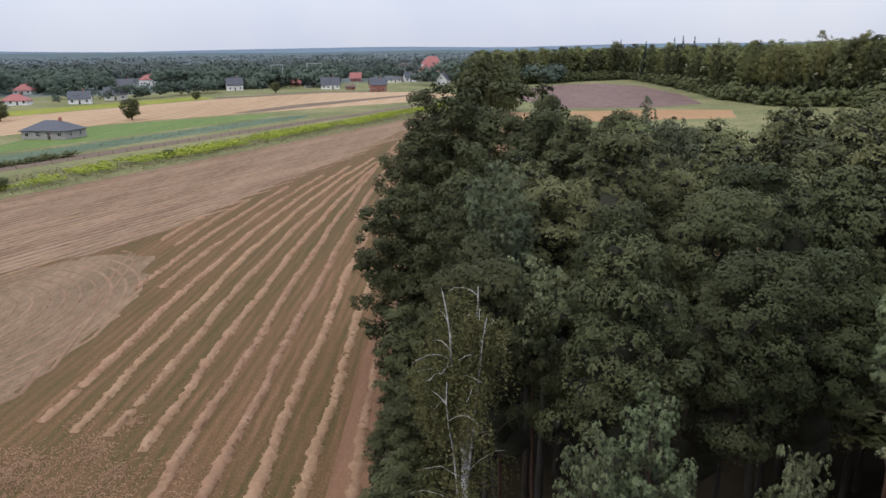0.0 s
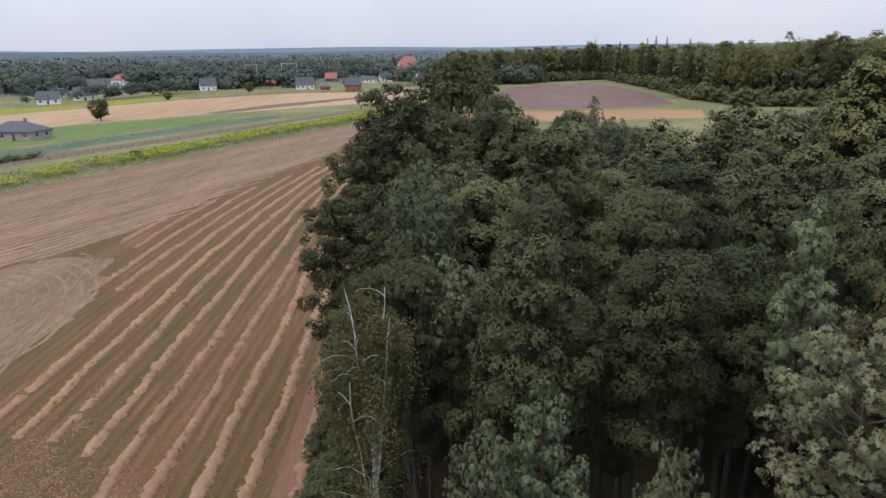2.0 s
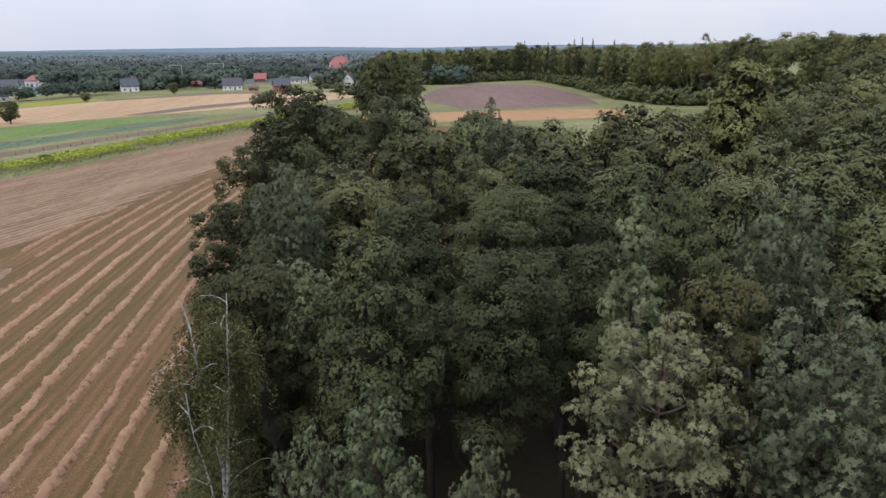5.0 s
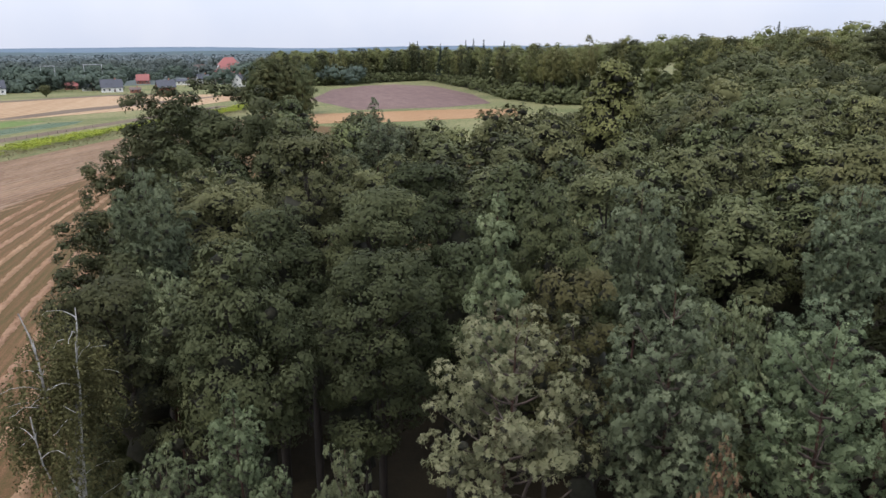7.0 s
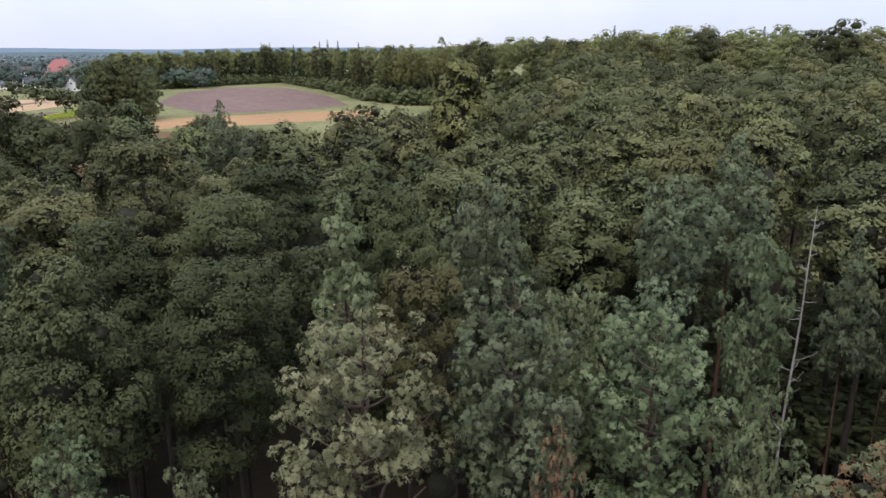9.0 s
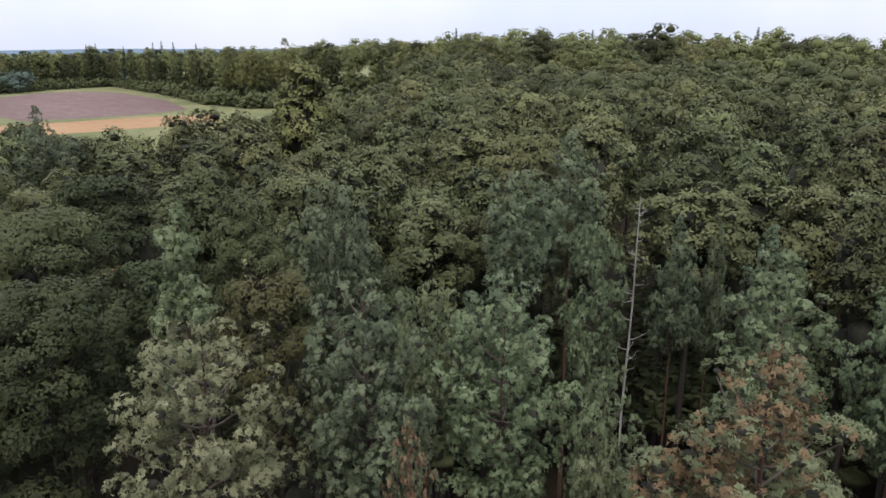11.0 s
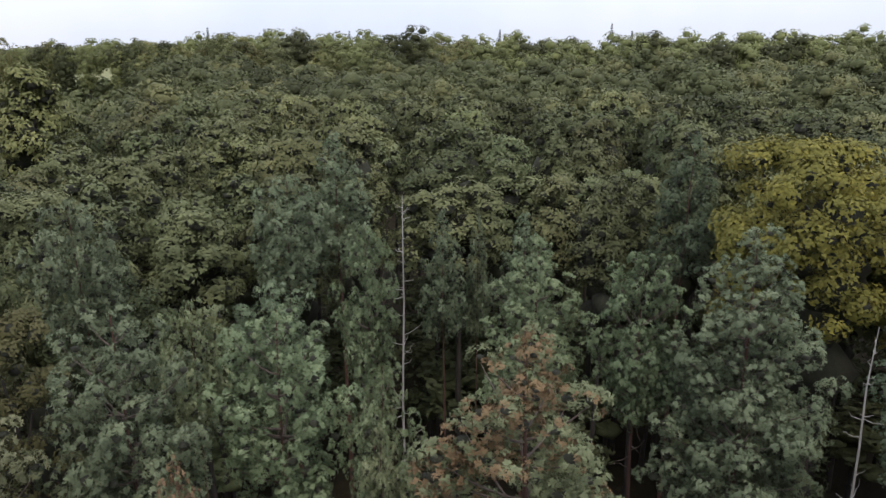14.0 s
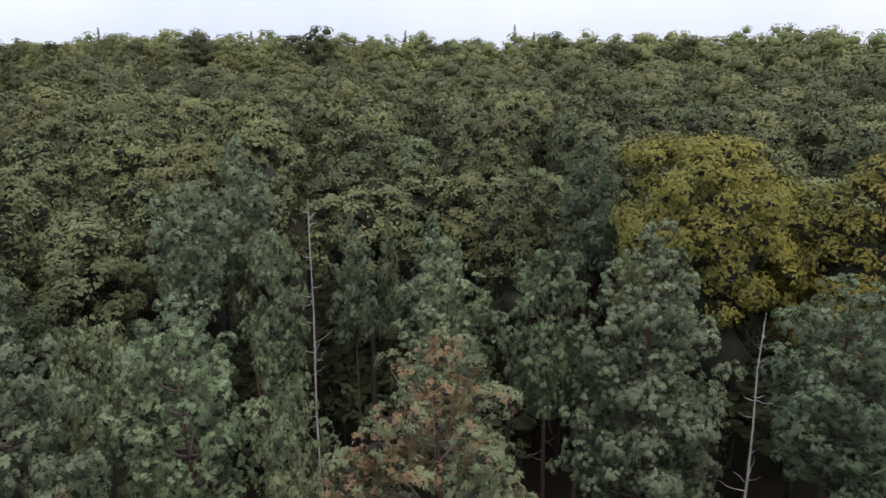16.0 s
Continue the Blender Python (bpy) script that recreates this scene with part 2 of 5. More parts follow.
LIME = earth("yellow_green_strip", [(0.400, (0.14, 0.17, 0.03)), (0.525, (0.26, 0.27, 0.045)), (0.650, (0.36, 0.34, 0.07))], 0.02, 0.3)

WHITEWALL = coated("white_render", (0.86, 0.85, 0.81), (1.0, 0.99, 0.96), 1.0, 0.8, 0.05)
GREYWALL = coated("grey_blockwork", (0.3, 0.28, 0.26), (0.46, 0.43, 0.4), 1.5, 0.9, 0.2)
BRICKWALL = coated("red_brickwork", (0.27, 0.11, 0.08), (0.42, 0.2, 0.15), 2.0, 0.9, 0.2)
SLATE = coated("dark_grey_tiles", (0.05, 0.055, 0.07), (0.10, 0.105, 0.125), 1.5, 0.55, 0.2, (1, 1, 4))
REDTILE = coated("red_tiles", (0.3, 0.095, 0.085), (0.4, 0.15, 0.135), 1.5, 0.6, 0.2, (1, 1, 4))
BROWNTILE = coated("brown_tiles", (0.10, 0.07, 0.06), (0.18, 0.12, 0.1), 1.5, 0.6, 0.2, (1, 1, 4))
GLASS = coated("window_glass", (0.02, 0.025, 0.03), (0.05, 0.06, 0.07), 0.5, 0.08, 0.0, spec=0.6)
FRAME = coated("window_frame_paint", (0.6, 0.6, 0.6), (0.75, 0.75, 0.74), 2.0, 0.5, 0.0)
WOODPOST = coated("weathered_post", (0.12, 0.09, 0.07), (0.26, 0.21, 0.17), 5.0, 0.9, 0.3)
STEEL = coated("galvanised_steel", (0.35, 0.36, 0.37), (0.5, 0.51, 0.52), 3.0, 0.5, 0.05)
# both ridges carry the haze of distance in their base colour
RIDGEFAR = coated("haze_tinted_far_woods", (0.15, 0.2, 0.25), (0.185, 0.235, 0.285), 0.012, 1.0, 0.0, (1, 1, 5), 0.0)
RIDGENEAR = coated("haze_blue_near_ridge", (0.1, 0.135, 0.145), (0.14, 0.175, 0.18), 0.02, 1.0, 0.0, (1, 1, 5), 0.0)

# ---------------------------------------------------------------- mesh helpers


def mesh_of(name, V, F, material, smooth=False, tail=0, tail_material=None, facing=None):
    """A mesh from arrays: V (n, 3), F (m, 3) or (m, 4). The last tail faces take the second material.
    facing: a soft normal for each vertex, as leaves of one spray catch light together."""
    me = bpy.data.meshes.new(name)
    V, F = np.asarray(V, dtype=np.float32), np.asarray(F, dtype=np.int32)
    if facing is not None:
        geo = np.cross(V[F[:, 1]] - V[F[:, 0]], V[F[:, 2]] - V[F[:, 0]])
        wrong = (geo * facing[F[:, 0]]).sum(1) < 0
        F = np.where(wrong[:, None], F[:, ::-1], F)
    k = F.shape[1]
    me.vertices.add(len(V))
    me.vertices.foreach_set("co", V.ravel())
    me.loops.add(F.size)
    me.loops.foreach_set("vertex_index", F.ravel())
    me.polygons.add(len(F))
    me.polygons.foreach_set("loop_start", np.arange(0, F.size, k, dtype=np.int32))
    if smooth:
        me.polygons.foreach_set("use_smooth", np.ones(len(F), dtype=bool))
    if tail:
        slots = np.zeros(len(F), dtype=np.int32)
        slots[-tail:] = 1
    me.materials.append(material)
    if tail:
        me.materials.append(tail_material)
        me.polygons.foreach_set("material_index", slots)
    me.update(calc_edges=True)
    me.validate()
    if facing is not None:
        me.polygons.foreach_set("use_smooth", np.ones(len(F), dtype=bool))
        me.normals_split_custom_set_from_vertices(facing.tolist())
    return me


def part(name, data, parent, label=""):
    ob = new(name, data)
    ob.parent = parent
    return tagged(ob, label)


def bm_mesh(name, bm, material, smooth=False):
    me = bpy.data.meshes.new(name)
    bm.normal_update()
    bm.to_mesh(me)
    bm.free()
    me.materials.append(material)
    if smooth:
        for p in me.polygons:
            p.use_smooth = True
    return me


def unit(a):
    return a / np.maximum(np.linalg.norm(a, axis=-1, keepdims=True), 1e-9)


def leaf_arrays(P, N, size, rng, slim=0.36, fold=0.12, corners=4):
    """A small leaf at each P, facing N: folded with four corners, or plain with three."""
    n = len(P)
    N = unit(N)
    U = unit(np.cross(N, rng.normal(size=(n, 3))))
    W = np.cross(N, U)
    s = (np.asarray(size) * rng.uniform(0.7, 1.3, n))[:, None]
    if corners == 3:
        V = np.stack([P - U * s * 0.5 + W * s * slim * 0.5, P - U * s * 0.3 - W * s * slim, P + U * s * 0.55 + N * s * fold], 1)
        return V.reshape(-1, 3), np.arange(3 * n).reshape(n, 3)
    V = np.stack([P - U * s * 0.5, P + W * s * slim + N * s * fold, P + U * s * 0.5, P - W * s * slim + N * s * fold], 1)
    return V.reshape(-1, 3), np.arange(4 * n).reshape(n, 4)


def tube_arrays(pts, radii, sides=7):
    """A tapered tube along a polyline."""
    pts, radii = np.asarray(pts, float), np.asarray(radii, float)
    d = unit(np.gradient(pts, axis=0))
    ref = np.where(np.abs(d[:, 2:3]) > 0.9, np.array([[1.0, 0, 0]]), np.array([[0, 0, 1.0]]))
    a = unit(np.cross(d, ref))
    b = np.cross(d, a)
    th = np.linspace(0, 2 * np.pi, sides, endpoint=False)
    V = pts[:, None] + radii[:, None, None] * (a[:, None] * np.cos(th)[None, :, None] + b[:, None] * np.sin(th)[None, :, None])
    k = np.arange(len(pts) - 1)[:, None] * sides
    j = np.arange(sides)[None]
    F = np.stack([k + j, k + (j + 1) % sides, k + sides + (j + 1) % sides, k + sides + j], -1).reshape(-1, 4)
    return V.reshape(-1, 3), F


def lump_arrays(C, r, flat, rng, jitter=0.18):
    """An uneven twenty-sided lump at each C: the dense heart of a clump of leaves. As quads with one doubled corner."""
    g = (1 + 5 ** 0.5) / 2
    I = unit(np.array([(-1, g, 0), (1, g, 0), (-1, -g, 0), (1, -g, 0), (0, -1, g), (0, 1, g), (0, -1, -g), (0, 1, -g), (g, 0, -1), (g, 0, 1), (-g, 0, -1), (-g, 0, 1)], float))
    T = np.array([(0, 11, 5), (0, 5, 1), (0, 1, 7), (0, 7, 10), (0, 10, 11), (1, 5, 9), (5, 11, 4), (11, 10, 2), (10, 7, 6), (7, 1, 8), (3, 9, 4), (3, 4, 2), (3, 2, 6), (3, 6, 8), (3, 8, 9), (4, 9, 5), (2, 4, 11), (6, 2, 10), (8, 6, 7), (9, 8, 1)])
    n = len(C)
    k = rng.uniform(1 - jitter, 1 + jitter, (n, 12, 1))
    V = C[:, None] + I[None] * k * np.asarray(r).reshape(-1, 1, 1) * np.array([1, 1, flat])
    F = (T[None] + 12 * np.arange(n)[:, None, None]).reshape(-1, 3)
    return V.reshape(-1, 3), F


def as_tris(V, F):
    """Quads as pairs of triangles."""
    return V, (F if F.shape[1] == 3 else np.concatenate([F[:, [0, 1, 2]], F[:, [0, 2, 3]]]))


def join(arrays):
    Vs, Fs, o = [], [], 0
    for V, F in arrays:
        Vs.append(V)
        Fs.append(F + o)
        o += len(V)
    return np.concatenate(Vs), np.concatenate(Fs)

# ---------------------------------------------------------------- trees: shapes


def wobble_trunk(rng, H, r0, r1, lean=0.25, n=9, fork=0):
    z = np.linspace(0, H, n)
    x = np.cumsum(rng.normal(0, lean / n, n)) * np.linspace(0, 1, n) * 2
    y = np.cumsum(rng.normal(0, lean / n, n)) * np.linspace(0, 1, n) * 2
    return np.stack([x, y, z], 1), np.linspace(r0, r1, n)


def on_line(pts, z):
    return np.array([np.interp(z, pts[:, 2], pts[:, k]) for k in range(3)])


def spread_out(rng, n, make, near, tries=8):
    """n places from make(), each the best of some tries to stand clear of the others; near scales the distances."""
    got = make(n)
    for k in range(1, n):
        c = make(tries)
        gap = np.linalg.norm((c[:, None] - got[None, :k]) / near, axis=2).min(1)
        got[k] = c[gap.argmax()]
    return got


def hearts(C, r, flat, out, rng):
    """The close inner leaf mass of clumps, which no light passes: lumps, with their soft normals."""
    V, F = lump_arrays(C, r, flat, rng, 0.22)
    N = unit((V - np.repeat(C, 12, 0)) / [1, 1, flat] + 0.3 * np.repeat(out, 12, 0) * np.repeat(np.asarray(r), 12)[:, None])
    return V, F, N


def leafy_shape(seed, H, R, depth, clumps, leaves, leaf, droop=0.0, limbs=6, full=False, corners=3, size=(0.2, 0.34), pointed=0.0, heart=0.58):
    """A broadleaved tree: trunk, limbs that end in clumps of leaves, crown of uneven outline with gaps between the clumps."""
    rng = np.random.default_rng(seed)
    tp, tr = wobble_trunk(rng, H * 0.93, R * 0.075 + 0.05, 0.03, 0.5)
    lobes, phase = rng.normal(size=(5, 3)), rng.uniform(0, 6.28, 5)
    low = -0.85 if full else -0.3

    def on_crown(n):
        D = unit(rng.normal(size=(n, 3)))
        D[:, 2] = np.where(D[:, 2] < low, -D[:, 2], D[:, 2])
        bumps = 1 + 0.2 * np.cos(2.2 * D @ lobes.T + phase).sum(1) / 1.6
        return D * (bumps * rng.uniform(0.72, 1.0, n))[:, None]

    D = spread_out(rng, clumps, on_crown, 1.0)
    mid = H - depth * 0.5
    C = D * np.array([R, R, depth * 0.5])
    if pointed:
        C[:, :2] *= (1 - pointed * np.clip(C[:, 2:3] / (depth * 0.5), 0, 1))
    rc = R * rng.uniform(*size, clumps)
    C = C * [0.86, 0.86, 1.0] + [0, 0, mid]
    C[:, 2] = np.minimum(C[:, 2], H - rc * 0.7)
    C[:, :2] += np.stack([np.interp(C[:, 2], tp[:, 2], tp[:, k]) for k in (0, 1)], 1)
    outward = unit((C - [0, 0, mid]) / [1, 1, max(depth * 0.5 / R, 1) ** 1.5])
    sprays = leaves // 8
    per = np.maximum((sprays * (rc / rc.mean()) ** 2 / clumps).astype(int), 2)
    idx = np.repeat(np.arange(clumps), per)
    out = outward[idx]
    d = unit(rng.normal(size=(len(idx), 3)) + 0.5 * out + [0, 0, 0.45])
    edge = 1 + 0.24 * np.sin(5 * d[:, 0] + idx) * np.cos(4 * d[:, 1] + 2 * idx)
    S = C[idx] + d * (rc[idx] * edge * rng.uniform(0.8, 1.1, len(idx)))[:, None] * [1, 1, 0.72]
    A = unit(d * [0.8, 0.8, 1.0] + 0.25 * out + [0, 0, 0.1] + rng.normal(size=S.shape) * 0.12)
    j = np.repeat(np.arange(len(S)), 8)
    T = unit(np.cross(A[j], rng.normal(size=(len(j), 3))))
    q = rng.uniform(0.15, 1.0, len(j))[:, None]
    P = S[j] + (T * q - A[j] * (0.4 * q ** 2 - 0.2) + rng.normal(size=(len(j), 3)) * 0.22) * leaf * 1.5
    P[:, 2] -= droop * rng.uniform(0, 1, len(P)) * 0.6
    N = A[j] + T * q * 0.55 + rng.normal(size=P.shape) * 0.2
    V, F = leaf_arrays(P, N, leaf, rng, 0.42, corners=corners)
    soft = unit(0.85 * A[j] + 0.15 * out[j] + 0.3 * unit(N))
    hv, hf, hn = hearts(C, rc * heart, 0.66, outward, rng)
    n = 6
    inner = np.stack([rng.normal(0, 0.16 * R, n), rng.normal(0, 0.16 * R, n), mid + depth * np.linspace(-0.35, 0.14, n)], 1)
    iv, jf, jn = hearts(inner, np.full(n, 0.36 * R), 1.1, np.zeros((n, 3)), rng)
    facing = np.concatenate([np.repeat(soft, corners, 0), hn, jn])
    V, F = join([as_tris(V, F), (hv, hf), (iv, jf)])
    branches = []
    for k in np.argsort(-rc)[: limbs]:
        z0 = np.clip(C[k, 2] - rng.uniform(1.0, 3.0), H - depth * 1.05, H * 0.85)
        a = on_line(tp, z0)
        m = (a + C[k]) / 2 + rng.normal(size=3) * 0.2 + [0, 0, -0.15]
        s = np.linspace(0, 1, 6)[:, None]
        branches.append((a * (1 - s) ** 2 + 2 * m * s * (1 - s) + C[k] * s ** 2, np.linspace(R * 0.035, 0.012, 6)))
    return (tp, tr), branches, (V, F, len(hf) + len(jf), facing)


CROWN_LINES = {
    "cone": ([0, 0.12, 0.5, 0.8, 1], [0.8, 1.0, 0.78, 0.46, 0.1]),
    "round": ([0, 0.25, 0.5, 0.75, 1], [0.6, 0.95, 1.0, 0.78, 0.3]),
    "broad": ([0, 0.2, 0.5, 0.8, 1], [0.85, 1.0, 0.86, 0.6, 0.28]),
    "thin": ([0, 0.18, 0.36, 0.5, 0.58, 0.74, 0.86, 1], [0.8, 1.0, 0.9, 0.6, 0.3, 0.62, 0.5, 0.1]),
}


def pine_shape(seed, H, R, depth, form, whorls, shoots, tuft, blades=7, brown=0.0, bare=0.4, wide=0.13, puff=0.36, fork=0, dead=9):
    """A Scots pine: whorls of rising boughs with cushions of needle shoots on their outer part."""
    rng = np.random.default_rng(seed)
    tp, tr = wobble_trunk(rng, H, 0.17, 0.015, 0.8 if form == "broad" else 0.3, 11)
    az, branches, C, rc, O = 0.0, [], [], [], []
    for w in range(whorls):
        rel = w / (whorls - 1)
        z = H - depth + (depth - 0.5) * rel
        L = max(R * float(np.interp(rel, *CROWN_LINES[form])), 0.12)
        for k in range(6 if rel < 0.5 else (5 if rel < 0.85 else 3)):
            az += 2.4 + rng.normal(0, 0.3)
            Lk = L * rng.uniform(0.7, 1.1)
            lift = (0.05 + 0.6 * rel) * rng.uniform(0.6, 1.2)
            a = on_line(tp, max(z + rng.normal(0, 0.12) - Lk * 0.3, 1.0))
            out = np.array([math.cos(az), math.sin(az), 0])
            s = np.linspace(0, 1, 6)[:, None]
            side = np.array([-out[1], out[0], 0])
            line = a + out * Lk * s + np.array([0, 0, 1.0]) * (Lk * (lift + 0.3) * s ** 1.5) + side * (rng.normal(0, 0.12) * Lk * s ** 2)
            line[:, 2] = np.minimum(line[:, 2], H - 0.25)
            branches.append((line, np.linspace(0.014 + 0.014 * Lk, 0.007, 6)))
            puffs = max(1, int(round(0.5 + Lk * (1 - bare) / (0.62 * puff) * 0.8)))
            for q in range(puffs):
                f = 1 - (1 - bare) * (q + rng.uniform(0, 0.6)) / puffs if q else 1.0
                c = np.array([np.interp(f, s[:, 0], line[:, i]) for i in range(3)])
                if q:
                    c = c + side * rng.choice([-1, 1]) * rng.uniform(0.15, 0.42) * Lk * (1.3 - 0.6 * f)
                C.append(c + [0, 0, rng.uniform(-0.06, 0.14)])
                rc.append(puff * rng.uniform(0.72, 1.25) * (1 - 0.42 * rel ** 2))
                O.append(unit(out * 0.7 + [0, 0, 0.5 + 0.5 * rel]))
    for k in range(5):
        C.append(on_line(tp, H - 0.15 - 0.32 * k) + rng.normal(size=3) * [0.05 + 0.03 * k, 0.05 + 0.03 * k, 0])
        rc.append(0.12 + 0.045 * k)
        O.append(np.array([0, 0, 1.0]))
    C, rc, O = np.array(C), np.array(rc), np.array(O)
    # dead lower branches under the crown, and the heavy limbs of a forked tree
    for k in range(dead):
        az += 2.4 + rng.normal(0, 0.4)
        L = rng.uniform(0.5, 1.5)
        a = on_line(tp, H - depth + 0.4 - 3.2 * rng.uniform())
        s = np.linspace(0, 1, 6)[:, None]
        line = a + np.array([math.cos(az), math.sin(az), rng.uniform(-0.1, 0.35)]) * L * s + np.cumsum(rng.normal(size=(6, 3)) * 0.06, 0) * s - np.array([0, 0, 0.25 * L]) * s ** 2
        branches.append((line, np.linspace(0.018, 0.005, 6)))
    for k in range(fork):
        az = 0.6 + 6.28 * k / fork + rng.normal(0, 0.2)
        a = on_line(tp, H - depth - 0.2 - 0.5 * k)
        s = np.linspace(0, 1, 9)[:, None]
        out = np.array([math.cos(az), math.sin(az), 0])
        line = a + out * R * 0.8 * s + np.array([0, 0, 1.0]) * (0.1 * s + 1.2 * s ** 2.5) + np.cumsum(rng.normal(size=(9, 3)) * 0.07, 0) * s
        branches.append((line, np.linspace(0.085, 0.02, 9)))
    # shoots on the cushions: each a knob of needles
    n = np.maximum((shoots * (rc / puff) ** 2).astype(int), 5)
    i = np.repeat(np.arange(len(C)), n)
    d = unit(rng.normal(size=(len(i), 3)) + 0.35 * O[i] + [0, 0, 0.4])
    S = C[i] + d * (rc[i] * rng.uniform(0.62, 1.0, len(i)))[:, None] * [1.05, 1.05, 0.75]
    low = S[:, 2] < H + 0.05
    S, d, i = S[low], d[low], i[low]
    n = len(S)
    knob = (tuft * rng.uniform(0.75, 1.35, n))[:, None]
    V, N = [], []
    for b in range(blades):
        A = unit(0.65 * rng.normal(size=(n, 3)) + 0.8 * d + [0, 0, 0.4])
        E = unit(np.cross(A, rng.normal(size=(n, 3))))
        dr = unit(A * rng.uniform(0.25, 0.75, (n, 1)) + E)
        w = unit(np.cross(dr, A)) * tuft * wide
        ln = tuft * rng.uniform(0.75, 1.25, (n, 1))
        root = S + A * knob * 0.75 - dr * ln * 0.45
        V.append(np.stack([root - w * 0.7, root + dr * ln * 0.6 + w, root + dr * ln], 1))
        N.append(unit(0.35 * A + 0.75 * d + [0, 0, 0.15]))
    V = np.stack(V, 1).reshape(-1, 3)
    F = np.arange(len(V)).reshape(-1, 3)
    facing = np.repeat(np.stack(N, 1).reshape(-1, 3), 3, 0)
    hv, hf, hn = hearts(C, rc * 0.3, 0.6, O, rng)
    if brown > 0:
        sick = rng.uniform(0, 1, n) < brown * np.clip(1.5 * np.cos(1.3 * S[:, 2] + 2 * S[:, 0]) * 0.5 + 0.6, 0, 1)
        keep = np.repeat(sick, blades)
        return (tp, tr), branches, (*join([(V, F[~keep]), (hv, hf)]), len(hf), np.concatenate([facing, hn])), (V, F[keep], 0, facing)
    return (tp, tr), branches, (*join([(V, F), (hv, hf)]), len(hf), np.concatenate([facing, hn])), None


def birch_shape(seed, H, R, depth, strands, per, leaf):
    """A birch: forked white stem, thin boughs and hanging strings of small leaves."""
    rng = np.random.default_rng(seed)
    branches, P = [], []
    tp, tr = wobble_trunk(rng, H * 0.74, 0.15, 0.085, 0.5)
    s = np.linspace(0, 1, 9)[:, None]
    for k in range(5):
        a = on_line(tp, H * (0.735 - 0.05 * k))
        out = np.array([math.cos(2.3 * k + 0.4), math.sin(2.3 * k + 0.4), 0])
        high = H - a[2] - (0.4, 0.1, 0.9, 1.7, 2.6)[k]
        line = a + out * R * (0.22 + 0.09 * k) * s ** 0.75 + np.array([0, 0, 1.0]) * high * s + np.cumsum(rng.normal(size=(9, 3)) * [0.07, 0.07, 0.02], 0) * s
        branches.append((line, np.linspace(0.07 - 0.006 * k, 0.016, 9)))
        for q in range(8):
            f = rng.uniform(0.15, 0.98)
            b = np.array([np.interp(f, s[:, 0], line[:, i]) for i in range(3)])
            az = rng.uniform(0, 6.28)
            o2 = np.array([math.cos(az), math.sin(az), 0])
            L = R * rng.uniform(0.35, 0.85) * (1.15 - 0.6 * f)
            l2 = b + o2 * L * s + np.array([0, 0, 1.0]) * L * (1.0 * s - 0.75 * s ** 2) + np.cumsum(rng.normal(size=(9, 3)) * 0.03, 0) * s
            branches.append((l2, np.linspace(0.014, 0.005, 9)))
            for w in range(strands // 40):
                g = rng.uniform(0.35, 1)
                c = np.array([np.interp(g, s[:, 0], l2[:, i]) for i in range(3)]) + rng.normal(size=3) * [0.2, 0.2, 0.12]
                t = rng.uniform(0, 1, per)[:, None]
                P.append(c + np.array([0, 0, -1.0]) * rng.uniform(0.5, 2.1) * t + rng.normal(size=3) * 0.14 * t + rng.normal(size=(per, 3)) * 0.045)
    P = np.concatenate(P)
    keep = P[:, 2] > H - depth
    P = P[keep]
    V, F = leaf_arrays(P, rng.normal(size=P.shape) + [0, 0, 0.3], leaf, rng, 0.38)
    return (tp, tr), branches, (V, F, 0)


TREES = {}


def tree_kind(key, name, label, category, shape, bark, crown_mats, limb_mat=None, group="", limbs_as_parts=True):
    """Makes the meshes of a kind of tree once."""
    trunk, branches, *crowns = shape
    sides = 8 if limbs_as_parts else 5
    TREES[key] = dict(
        name=name, label=label, category=category, group=group,
        trunk=mesh_of("trunk", *tube_arrays(*trunk, sides), bark, True),
        limbs=[mesh_of("limb", *tube_arrays(*b, 5), limb_mat or bark, True) for b in branches] if limbs_as_parts else [],
        # hearts of near crowns get the twig tone with shade painted in
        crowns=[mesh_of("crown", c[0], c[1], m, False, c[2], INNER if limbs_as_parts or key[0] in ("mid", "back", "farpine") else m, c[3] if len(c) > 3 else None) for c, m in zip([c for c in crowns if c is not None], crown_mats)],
        first=None)


def plant(key, x, y, top, H, sx=1.0, turn=0.0, base=0.0, label="", tilt=0.0):
    """Stands a tree of a kind on the ground, with its top at that height."""
    k = TREES[key]
    m = pose(x, y, base, tilt, 0, turn) @ Matrix.Diagonal((sx, sx, (top - base) / H, 1))
    if k["first"] is None:
        ob = new(k["name"])
        tagged(ob, k["label"], k["category"], k["group"])
        part("trunk", k["trunk"], ob)
        for me in k["limbs"]:
            part("limb", me, ob)
        for n, me in enumerate(k["crowns"]):
            part("crown" if n == 0 else "browned_foliage", me, ob)
        k["first"] = ob
    else:
        ob = copy_thing(k["first"], Matrix())
    ob.matrix_basis = m
    if label:
        tagged(ob, label)
    return ob


NEAR, MID = "trees of the near stand", "trees of the wood"
